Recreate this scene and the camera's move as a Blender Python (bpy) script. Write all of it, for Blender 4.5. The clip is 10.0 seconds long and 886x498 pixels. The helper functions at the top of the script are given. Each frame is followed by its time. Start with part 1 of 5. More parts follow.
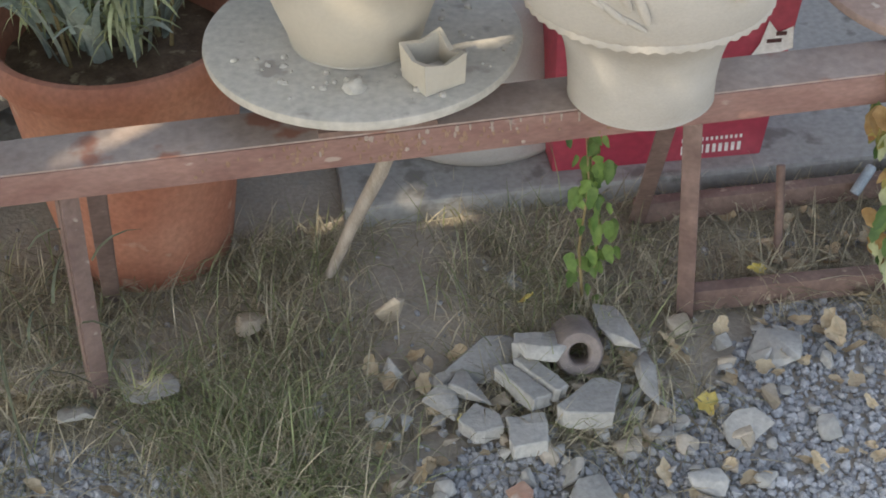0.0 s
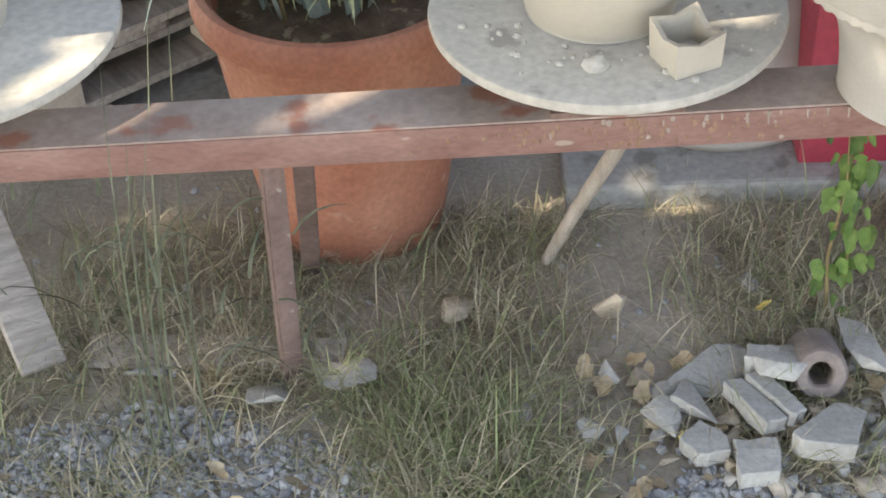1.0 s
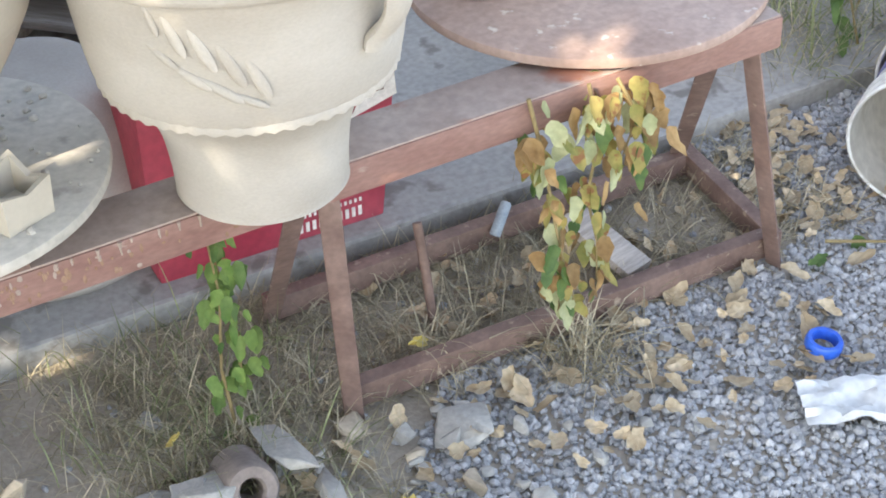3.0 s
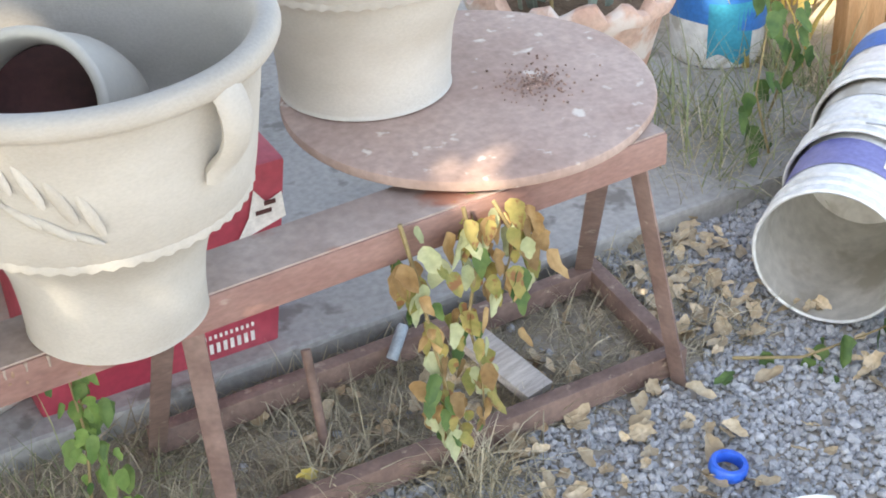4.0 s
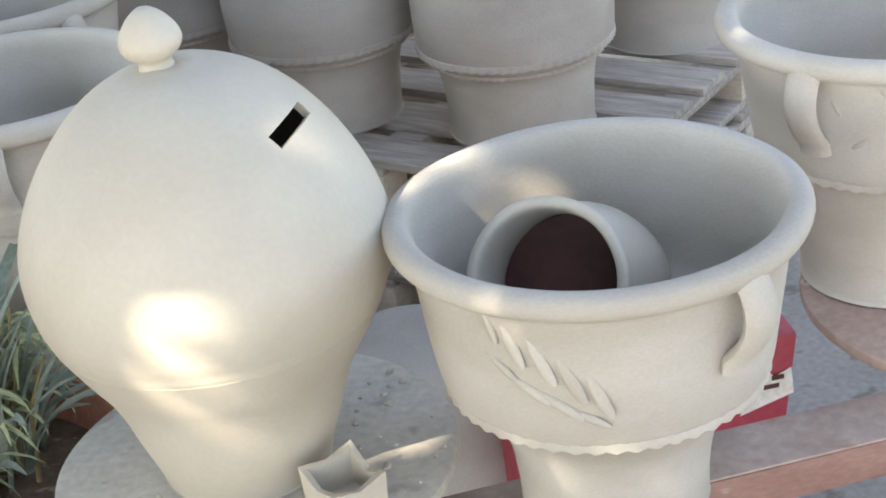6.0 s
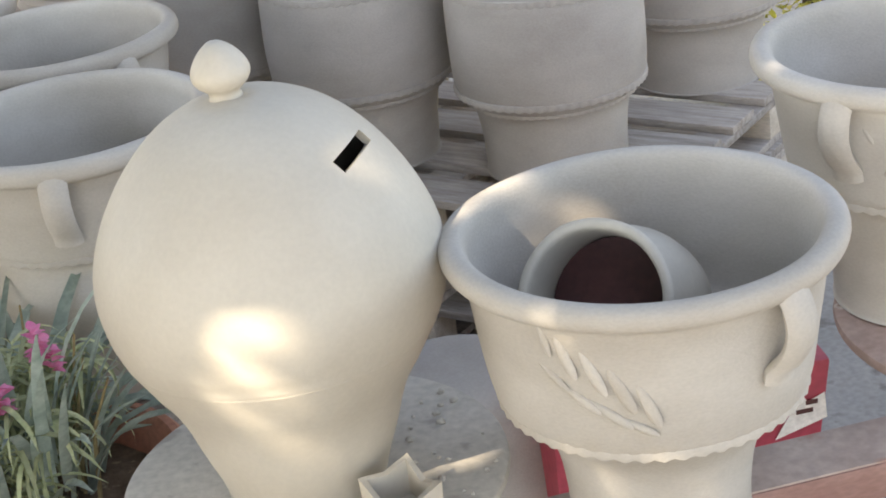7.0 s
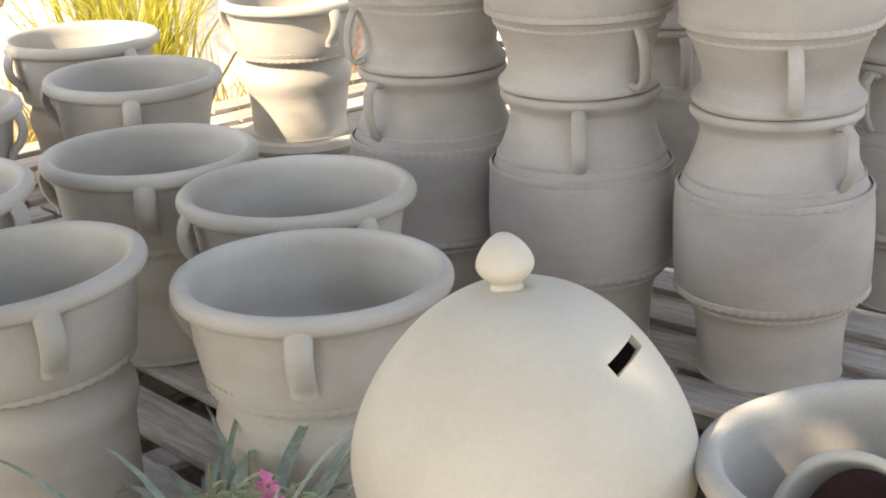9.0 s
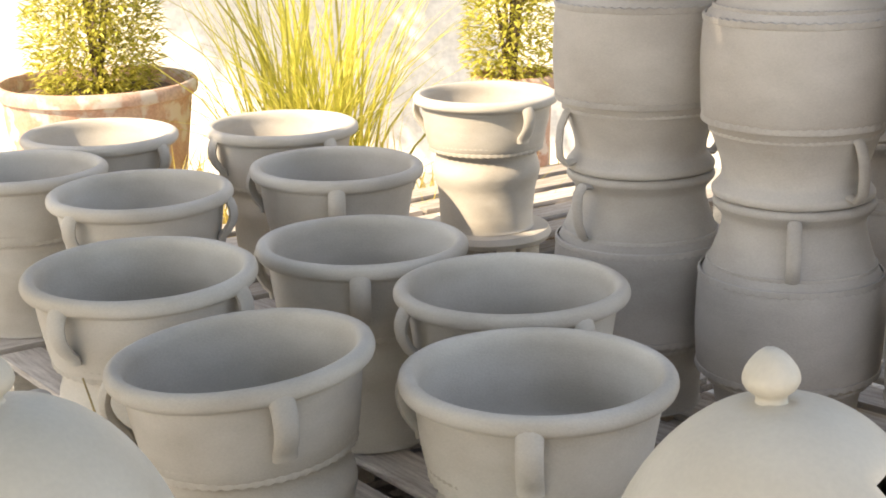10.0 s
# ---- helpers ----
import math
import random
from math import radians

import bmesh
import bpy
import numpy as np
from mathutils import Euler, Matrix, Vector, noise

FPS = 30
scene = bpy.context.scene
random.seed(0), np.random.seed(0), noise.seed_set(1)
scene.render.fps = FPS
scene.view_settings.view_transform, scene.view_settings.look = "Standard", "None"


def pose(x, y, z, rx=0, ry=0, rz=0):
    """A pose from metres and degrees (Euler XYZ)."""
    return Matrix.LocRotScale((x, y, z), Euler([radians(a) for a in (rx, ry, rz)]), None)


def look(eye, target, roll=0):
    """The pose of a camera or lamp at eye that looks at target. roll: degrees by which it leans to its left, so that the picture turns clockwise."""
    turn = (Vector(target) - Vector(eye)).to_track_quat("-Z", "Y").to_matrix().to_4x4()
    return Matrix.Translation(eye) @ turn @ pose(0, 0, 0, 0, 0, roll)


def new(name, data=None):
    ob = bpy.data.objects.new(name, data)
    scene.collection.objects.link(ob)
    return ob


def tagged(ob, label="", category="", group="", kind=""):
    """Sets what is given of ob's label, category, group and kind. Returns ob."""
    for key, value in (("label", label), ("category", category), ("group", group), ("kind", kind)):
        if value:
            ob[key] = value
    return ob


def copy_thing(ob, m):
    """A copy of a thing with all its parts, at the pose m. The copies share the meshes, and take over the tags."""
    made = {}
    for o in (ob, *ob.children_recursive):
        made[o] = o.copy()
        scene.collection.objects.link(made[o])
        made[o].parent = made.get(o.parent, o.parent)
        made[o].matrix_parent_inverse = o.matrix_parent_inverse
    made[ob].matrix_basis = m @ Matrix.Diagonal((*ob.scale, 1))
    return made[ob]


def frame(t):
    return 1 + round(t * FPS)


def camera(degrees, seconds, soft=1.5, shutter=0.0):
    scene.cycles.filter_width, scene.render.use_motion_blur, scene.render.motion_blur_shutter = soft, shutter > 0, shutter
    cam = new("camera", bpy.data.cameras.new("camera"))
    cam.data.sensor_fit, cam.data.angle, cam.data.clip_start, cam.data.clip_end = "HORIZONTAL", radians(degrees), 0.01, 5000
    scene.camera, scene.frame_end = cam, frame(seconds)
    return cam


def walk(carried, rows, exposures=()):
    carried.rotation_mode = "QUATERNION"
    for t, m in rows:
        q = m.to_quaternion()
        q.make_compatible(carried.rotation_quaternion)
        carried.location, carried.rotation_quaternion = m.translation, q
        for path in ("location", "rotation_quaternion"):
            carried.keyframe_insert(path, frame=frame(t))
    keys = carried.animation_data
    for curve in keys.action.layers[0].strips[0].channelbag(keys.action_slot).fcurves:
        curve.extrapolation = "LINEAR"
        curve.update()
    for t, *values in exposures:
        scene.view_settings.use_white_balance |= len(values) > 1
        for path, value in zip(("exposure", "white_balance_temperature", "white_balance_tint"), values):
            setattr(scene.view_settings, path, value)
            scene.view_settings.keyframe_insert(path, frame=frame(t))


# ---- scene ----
cam = camera(31.63, 10.0, soft=1.8)
walk(cam, [
    (0, look((-0.098, -2.432, 2.238), (0.154, -0.488, 0.687), -1.32)),
    (0.5, look((-0.139, -2.287, 2.170), (-0.107, -0.390, 0.542), -2.62)),
    (1, look((-0.130, -2.155, 2.115), (-0.194, -0.239, 0.511), -3.11)),
    (1.5, look((-0.126, -2.057, 2.069), (-0.206, -0.144, 0.462), -2.85)),
    (2, look((-0.208, -1.977, 2.008), (0.088, -0.083, 0.403), 0.28)),
    (2.5, look((-0.156, -1.986, 2.011), (0.549, -0.127, 0.495), -2.97)),
    (2.7, look((-0.141, -1.994, 2.020), (0.712, -0.195, 0.508), -2.70)),
    (4, look((0.085, -1.975, 1.992), (1.098, -0.134, 0.638), -2.33)),
    (4.5, look((0.136, -1.950, 1.984), (1.217, -0.100, 0.696), -2.81)),
    (5, look((0.121, -1.910, 1.993), (0.968, 0.099, 0.770), -4.15)),
    (5.5, look((0.110, -1.857, 2.014), (0.587, 0.303, 0.848), -5.07)),
    (5.7, look((0.103, -1.836, 2.016), (0.486, 0.353, 0.870), -5.72)),
    (6.8, look((0.057, -1.987, 2.029), (0.387, 0.254, 0.971), -8.24)),
    (7, look((0.028, -1.969, 2.032), (0.354, 0.280, 0.990), -7.52)),
    (7.5, look((-0.024, -1.968, 2.051), (0.206, 0.309, 1.047), -6.64)),
    (8, look((-0.069, -1.966, 2.061), (0.062, 0.326, 1.072), -5.51)),
    (8.5, look((-0.093, -1.948, 2.080), (0.065, 0.368, 1.151), -3.52)),
    (9, look((-0.149, -1.960, 2.120), (-0.011, 0.405, 1.320), -2.27)),
    (9.5, look((-0.228, -1.965, 2.161), (-0.145, 0.436, 1.470), -1.67)),
    (10, look((-0.341, -1.993, 2.160), (-0.411, 0.418, 1.503), -1.03)),
], exposures=[
    (0.0, 1.42, 7200, 11), (1.0, 1.90, 7150, 11), (2.5, 2.11, 6900, 10), (4.5, 2.08, 7000, 10), (5.5, 1.92, 7000, 10), (7.5, 1.68, 7550, 13), (9.0, 1.63, 7700, 13), (10.0, 1.50, 7800, 13),
])

# ---- light ----
SUN_DIR = Vector((-0.62, -0.45, 0.64)).normalized()      # towards the sun
world = bpy.data.worlds.new("sky")
world.use_nodes = True
scene.world = world
wn = world.node_tree
wn.nodes.clear()
sky = wn.nodes.new("ShaderNodeTexSky")
sky.sky_type = "NISHITA"
sky.sun_disc = False
sky.sun_elevation = math.asin(SUN_DIR.z)
sky.sun_rotation = math.atan2(SUN_DIR.x, SUN_DIR.y)
wbg = wn.nodes.new("ShaderNodeBackground")
wbg.inputs["Strength"].default_value = 0.15
wout = wn.nodes.new("ShaderNodeOutputWorld")
haze = wn.nodes.new("ShaderNodeHueSaturation")
haze.inputs["Saturation"].default_value = 0.78
wn.links.new(sky.outputs[0], haze.inputs["Color"])
wn.links.new(haze.outputs[0], wbg.inputs[0])
wn.links.new(wbg.outputs[0], wout.inputs[0])
sun = new("sun", bpy.data.lights.new("sun", "SUN"))
sun.data.energy = 3.8
sun.data.angle = radians(0.53)
sun.data.color = (1.0, 0.9, 0.74)
sun.matrix_world = look(SUN_DIR * 20, (0, 0, 0))

# ---- materials ----
def mat(name, c1, c2, scale=8.0, rough=0.8, bump=0.2, fine=90.0, speck=None, speck_at=0.66, speck_scale=30.0,
        metal=0.0, vary=0.0, stretch=(1, 1, 1), detail=6.0, island=False, rings=0.0, grain=0.13, glow=0.0):
    """Two colours mixed by large noise, grain by fine noise, an optional third colour in spots, relief from both."""
    m = bpy.data.materials.new(name)
    m.use_nodes = True
    t = m.node_tree
    n, l = t.nodes, t.links
    b = n["Principled BSDF"]
    b.inputs["Roughness"].default_value = rough
    b.inputs["Metallic"].default_value = metal
    co = n.new("ShaderNodeTexCoord")
    mp = n.new("ShaderNodeMapping")
    mp.inputs["Scale"].default_value = stretch
    l.new(co.outputs["Object"], mp.inputs[0])
    a = n.new("ShaderNodeTexNoise")
    a.inputs["Scale"].default_value, a.inputs["Detail"].default_value = scale, detail
    f = n.new("ShaderNodeTexNoise")
    f.inputs["Scale"].default_value, f.inputs["Detail"].default_value = fine, 3
    info = n.new("ShaderNodeObjectInfo")
    add = n.new("ShaderNodeVectorMath")
    add.operation = "ADD"
    mul = n.new("ShaderNodeMath")
    mul.operation = "MULTIPLY"
    mul.inputs[1].default_value = 13.0
    l.new(info.outputs["Random"], mul.inputs[0])
    l.new(mp.outputs[0], add.inputs[0])
    l.new(mul.outputs[0], add.inputs[1])
    l.new(add.outputs[0], a.inputs["Vector"])
    l.new(add.outputs[0], f.inputs["Vector"])
    r = n.new("ShaderNodeMapRange")
    r.inputs["From Min"].default_value, r.inputs["From Max"].default_value = 0.35, 0.65
    l.new(a.outputs["Fac"], r.inputs["Value"])
    mix = n.new("ShaderNodeMix")
    mix.data_type = "RGBA"
    mix.inputs[6].default_value, mix.inputs[7].default_value = (*c1, 1), (*c2, 1)
    l.new(r.outputs[0], mix.inputs[0])
    out = mix.outputs[2]
    g = n.new("ShaderNodeMapRange")
    g.inputs["From Min"].default_value, g.inputs["From Max"].default_value = 0.3, 0.7
    g.inputs["To Min"].default_value, g.inputs["To Max"].default_value = 1 - grain, 1 + grain
    l.new(f.outputs["Fac"], g.inputs["Value"])
    hsv = n.new("ShaderNodeHueSaturation")
    l.new(g.outputs[0], hsv.inputs["Value"])
    l.new(out, hsv.inputs["Color"])
    out = hsv.outputs[0]
    if speck:
        s = n.new("ShaderNodeTexNoise")
        s.inputs["Scale"].default_value, s.inputs["Detail"].default_value = speck_scale, 4
        l.new(add.outputs[0], s.inputs["Vector"])
        sr = n.new("ShaderNodeMapRange")
        sr.inputs["From Min"].default_value, sr.inputs["From Max"].default_value = speck_at - 0.03, speck_at + 0.04
        l.new(s.outputs["Fac"], sr.inputs["Value"])
        m2 = n.new("ShaderNodeMix")
        m2.data_type = "RGBA"
        m2.inputs[7].default_value = (*speck, 1)
        l.new(sr.outputs[0], m2.inputs[0])
        l.new(out, m2.inputs[6])
        out = m2.outputs[2]
    if vary:
        v = n.new("ShaderNodeHueSaturation")
        vr = n.new("ShaderNodeMapRange")
        vr.inputs["To Min"].default_value, vr.inputs["To Max"].default_value = 1 - vary, 1 + vary
        if island:
            geo = n.new("ShaderNodeNewGeometry")
            l.new(geo.outputs["Random Per Island"], vr.inputs["Value"])
        else:
            l.new(info.outputs["Random"], vr.inputs["Value"])
        l.new(vr.outputs[0], v.inputs["Value"])
        l.new(out, v.inputs["Color"])
        out = v.outputs[0]
    l.new(out, b.inputs["Base Color"])
    if bump:
        bm_ = n.new("ShaderNodeBump")
        bm_.inputs["Strength"].default_value, bm_.inputs["Distance"].default_value = bump, 0.004
        h = n.new("ShaderNodeMath")
        h.operation = "ADD"
        l.new(f.outputs["Fac"], h.inputs[0])
        l.new(a.outputs["Fac"], h.inputs[1])
        hh = h.outputs[0]
        if rings:
            w = n.new("ShaderNodeTexWave")
            w.bands_direction = "Z"
            w.inputs["Scale"].default_value, w.inputs["Distortion"].default_value = rings, 1.5
            w.inputs["Detail"].default_value = 2
            l.new(co.outputs["Object"], w.inputs["Vector"])
            h2 = n.new("ShaderNodeMath")
            h2.operation = "MULTIPLY_ADD"
            h2.inputs[1].default_value = 0.22
            l.new(w.outputs["Fac"], h2.inputs[0])
            l.new(hh, h2.inputs[2])
            hh = h2.outputs[0]
        l.new(hh, bm_.inputs["Height"])
        l.new(bm_.outputs[0], b.inputs["Normal"])
    if glow:
        # thin leaves let light through
        tr = n.new("ShaderNodeBsdfTranslucent")
        ms = n.new("ShaderNodeMixShader")
        ms.inputs[0].default_value = glow
        l.new(out, tr.inputs["Color"])
        l.new(b.outputs[0], ms.inputs[1])
        l.new(tr.outputs[0], ms.inputs[2])
        l.new(ms.outputs[0], n["Material Output"].inputs["Surface"])
    return m


CLAY = mat("raw_clay", (0.405, 0.372, 0.325), (0.515, 0.49, 0.447), 3.4, 0.85, 0.20, 160, rings=9, vary=0.06, detail=5, grain=0.045, stretch=(1, 1, 1.8))
CLAY_PALE = mat("pale_clay", (0.455, 0.415, 0.345), (0.54, 0.505, 0.435), 3.5, 0.55, 0.08, 120, rings=7, detail=4, grain=0.03)
CLAY_GREY = mat("grey_clay", (0.36, 0.33, 0.30), (0.465, 0.437, 0.405), 3.4, 0.9, 0.20, 150, rings=12, vary=0.07, detail=5, grain=0.05, stretch=(1, 1, 1.8))
DARK_MAROON = mat("dark_maroon", (0.06, 0.022, 0.022), (0.10, 0.035, 0.033), 9, 0.6, 0.15)
SLIP = mat("dusty_disc", (0.45, 0.425, 0.375), (0.52, 0.49, 0.44), 5, 0.85, 0.25, 60, speck=(0.34, 0.31, 0.28), speck_at=0.64, speck_scale=14)
DISC_RED = mat("dusty_red_disc", (0.34, 0.235, 0.195), (0.42, 0.315, 0.27), 5, 0.7, 0.25, 70, speck=(0.62, 0.56, 0.50), speck_at=0.66, speck_scale=22)
RED_PAINT = mat("worn_red_paint", (0.225, 0.12, 0.10), (0.30, 0.18, 0.15), 7, 0.6, 0.25, 60, speck=(0.40, 0.31, 0.26), speck_at=0.70, speck_scale=16, stretch=(1, 2, 2.5))
RUST = mat("rusty_steel", (0.155, 0.098, 0.08), (0.24, 0.16, 0.13), 14, 0.75, 0.4, 90, speck=(0.42, 0.33, 0.25), speck_at=0.66)
DUST_TOP = mat("dusty_painted_steel", (0.31, 0.235, 0.20), (0.40, 0.33, 0.29), 5, 0.6, 0.25, 60, speck=(0.30, 0.14, 0.10), speck_at=0.6, speck_scale=8)
LEG = mat("brown_painted_steel", (0.17, 0.11, 0.095), (0.255, 0.175, 0.15), 12, 0.7, 0.3, 80, speck=(0.40, 0.33, 0.28), speck_at=0.68)
TERRA = mat("terracotta", (0.37, 0.14, 0.085), (0.44, 0.205, 0.135), 5, 0.75, 0.2, 80, speck=(0.52, 0.33, 0.24), speck_at=0.66, speck_scale=9)
TERRA_PALE = mat("limed_terracotta", (0.48, 0.27, 0.19), (0.56, 0.40, 0.32), 7, 0.85, 0.4, 70, speck=(0.62, 0.54, 0.48), speck_at=0.56, speck_scale=9)
SOIL = mat("dry_soil", (0.10, 0.065, 0.04), (0.19, 0.13, 0.085), 20, 0.95, 0.9, 120, speck=(0.30, 0.24, 0.16), speck_at=0.64)
DIRT = mat("bare_dirt", (0.345, 0.30, 0.243), (0.465, 0.415, 0.345), 4, 0.95, 0.8, 80, speck=(0.40, 0.37, 0.32), speck_at=0.62, speck_scale=34)
GRAVEL = mat("blue_grey_gravel", (0.335, 0.34, 0.35), (0.45, 0.453, 0.458), 30, 0.9, 0.3, 200, vary=0.24, island=True)
CONCRETE = mat("old_concrete", (0.30, 0.295, 0.28), (0.40, 0.39, 0.365), 2.5, 0.9, 0.35, 60, speck=(0.22, 0.21, 0.19), speck_at=0.62, speck_scale=10)
STONE = mat("broken_mortar", (0.36, 0.35, 0.325), (0.46, 0.445, 0.41), 8, 0.9, 0.6, 90, vary=0.15)
WOOD = mat("grey_pallet_wood", (0.33, 0.29, 0.255), (0.50, 0.455, 0.41), 7, 0.85, 0.4, 60, stretch=(1, 9, 9), vary=0.22)
WOOD_PALE = mat("sawn_wood", (0.50, 0.44, 0.36), (0.60, 0.54, 0.46), 6, 0.85, 0.3, 50, stretch=(1, 6, 6), vary=0.12)
WOOD_POST = mat("orange_post_wood", (0.42, 0.22, 0.09), (0.52, 0.30, 0.14), 5, 0.7, 0.3, 40, stretch=(9, 9, 1), speck=(0.2, 0.1, 0.05), speck_at=0.7)
STICK = mat("bleached_stick", (0.32, 0.27, 0.22), (0.46, 0.40, 0.34), 10, 0.85, 0.3, stretch=(4, 4, 1))
RED_CARD = mat("red_card", (0.35, 0.038, 0.068), (0.42, 0.07, 0.10), 4, 0.55, 0.12, 50)
WHITE_INK = mat("white_print", (0.72, 0.68, 0.66), (0.80, 0.77, 0.75), 20, 0.6, 0.05)
PLASTIC = mat("dirty_white_plastic", (0.66, 0.66, 0.63), (0.76, 0.77, 0.76), 5, 0.42, 0.08, 50, speck=(0.50, 0.48, 0.43), speck_at=0.62, speck_scale=12)
PLASTIC_IN = mat("stained_bucket_inside", (0.43, 0.41, 0.36), (0.58, 0.56, 0.51), 6, 0.6, 0.2, 40, speck=(0.40, 0.37, 0.31), speck_at=0.58, speck_scale=9)
BLUE = mat("blue_label", (0.03, 0.16, 0.50), (0.05, 0.22, 0.60), 6, 0.45, 0.06)
CYAN = mat("teal_label", (0.03, 0.26, 0.40), (0.05, 0.36, 0.50), 8, 0.45, 0.06)
NAVY = mat("violet_label", (0.13, 0.13, 0.33), (0.19, 0.19, 0.40), 9, 0.5, 0.06, speck=(0.6, 0.6, 0.62), speck_at=0.68, speck_scale=16)
WIRE = mat("bucket_wire", (0.30, 0.30, 0.30), (0.42, 0.42, 0.42), 30, 0.45, 0.05, metal=0.8)
BLUE_RING = mat("blue_plastic_cap", (0.02, 0.10, 0.55), (0.03, 0.14, 0.65), 10, 0.4, 0.05)
GREY_LEAF = mat("grey_green_leaf", (0.27, 0.335, 0.285), (0.44, 0.50, 0.435), 18, 0.65, 0.15, vary=0.3, island=True, glow=0.3)
GREEN_LEAF = mat("green_vine_leaf", (0.055, 0.115, 0.03), (0.12, 0.19, 0.05), 25, 0.6, 0.2, vary=0.3, island=True, glow=0.3)
FRESH_LEAF = mat("fresh_vine_leaf", (0.10, 0.18, 0.04), (0.19, 0.28, 0.075), 25, 0.6, 0.2, vary=0.25, glow=0.3)
YELLOW_LEAF = mat("wilting_leaf", (0.17, 0.19, 0.05), (0.42, 0.33, 0.11), 22, 0.7, 0.25, vary=0.35, speck=(0.25, 0.12, 0.05), speck_at=0.6, speck_scale=40, island=True, glow=0.3)
OLIVE_LEAF = mat("drooping_olive_leaf", (0.36, 0.40, 0.22), (0.50, 0.52, 0.31), 18, 0.65, 0.15, vary=0.3, island=True, glow=0.3)
BROWN_LEAF = mat("withered_brown_leaf", (0.28, 0.17, 0.07), (0.44, 0.30, 0.14), 30, 0.8, 0.3, vary=0.3, glow=0.3)
# dry yellow straw, its colour brightened to carry the glare of the sun
PAINTED_SUN_STRAW = mat("painted_sun_yellow_straw", (0.60, 0.46, 0.12), (0.78, 0.66, 0.26), 12, 0.8, 0.05, vary=0.35, island=True, glow=0.45)
DRY_LEAF = mat("fallen_dry_leaf", (0.40, 0.30, 0.18), (0.54, 0.44, 0.30), 25, 0.85, 0.25, vary=0.3)
STRAW = mat("dry_grass", (0.36, 0.315, 0.215), (0.56, 0.50, 0.365), 12, 0.85, 0.05, vary=0.4, island=True, glow=0.3)
GRASS = mat("green_grass", (0.22, 0.255, 0.12), (0.34, 0.365, 0.19), 12, 0.75, 0.05, vary=0.35, island=True, glow=0.3)
# leaf green lightened and yellowed: strong sunlight put into the colour
PAINTED_SUN_LEAF = mat("painted_sun_leaf", (0.44, 0.44, 0.07), (0.64, 0.58, 0.15), 14, 0.6, 0.1, vary=0.35, island=True, glow=0.45)
PINK = mat("pink_petal", (0.70, 0.16, 0.34), (0.82, 0.32, 0.50), 30, 0.6, 0.1)
PLASTER = mat("white_plaster", (0.74, 0.71, 0.66), (0.82, 0.80, 0.76), 2, 0.9, 0.3, 30)
BARK = mat("bark", (0.10, 0.07, 0.05), (0.20, 0.15, 0.11), 12, 0.95, 1.0, stretch=(3, 3, 1))
POLISH = mat("blue_tabletop", (0.03, 0.05, 0.22), (0.05, 0.08, 0.30), 8, 0.4, 0.08)
STEM = mat("dry_stem", (0.20, 0.15, 0.07), (0.32, 0.25, 0.12), 20, 0.85, 0.1)


# ---- mesh helpers ----
def mesh_of(name, bm, material, smooth=True, angle=40):
    bmesh.ops.recalc_face_normals(bm, faces=bm.faces)
    me = bpy.data.meshes.new(name)
    for f in bm.faces:
        f.smooth = smooth
    if smooth:
        for e in bm.edges:
            if len(e.link_faces) == 2 and e.calc_face_angle(0) > radians(angle):
                e.smooth = False
    bm.to_mesh(me)
    bm.free()
    me.materials.append(material)
    return me


def part(name, bm, material, parent, label="", smooth=True):
    ob = new(name, mesh_of(name, bm, material, smooth))
    ob.parent = parent
    if label:
        ob["label"] = label
    return ob


def thing(name, label, category, group="", kind="", m=None):
    ob = new(name)
    ob.empty_display_size = 0.05
    if m is not None:
        ob.matrix_world = m
    return tagged(ob, label, category, group, kind)


def raw(name, verts, faces, material, smooth=False):
    me = bpy.data.meshes.new(name)
    me.from_pydata([tuple(v) for v in verts], [], [tuple(f) for f in faces])
    me.materials.append(material)
    if smooth:
        me.polygons.foreach_set("use_smooth", [True] * len(me.polygons))
    me.update()
    return me


def lathe(profile, seg=64, wob=0.0, seed=0, bm=None, close=True):
    """Turns a profile of (r, z) round z. wob: hand-thrown unevenness in metres."""
    bm = bm or bmesh.new()
    rings = []
    for r, z in profile:
        ring = []
        for k in range(seg):
            a = 2 * math.pi * k / seg
            d = wob * noise.noise(Vector((math.cos(a) * 1.5 + seed, math.sin(a) * 1.5, z * 9 + seed * 3))) if r > 0.002 else 0
            ring.append(bm.verts.new(((r + d) * math.cos(a), (r + d) * math.sin(a), z + d * 0.4)))
        rings.append(ring)
    for a, b in zip(rings, rings[1:]):
        for k in range(seg):
            bm.faces.new((a[k], a[(k + 1) % seg], b[(k + 1) % seg], b[k]))
    if close:
        for ring in (rings[0], rings[-1]):
            if (ring[0].co - ring[len(ring) // 2].co).length > 1e-4:
                bm.faces.new(ring)
    return bm


def smooth_profile(points, steps=6):
    """A Catmull-Rom curve through (r, z) points."""
    out = []
    p = [points[0]] + list(points) + [points[-1]]
    for i in range(1, len(p) - 2):
        for s in range(steps):
            t = s / steps
            q = []
            for c in (0, 1):
                a, b, cc, d = p[i - 1][c], p[i][c], p[i + 1][c], p[i + 2][c]
                q.append(0.5 * (2 * b + (cc - a) * t + (2 * a - 5 * b + 4 * cc - d) * t * t + (3 * b - a - 3 * cc + d) * t ** 3))
            out.append((max(q[0], 0.0), q[1]))
    out.append(points[-1])
    return out


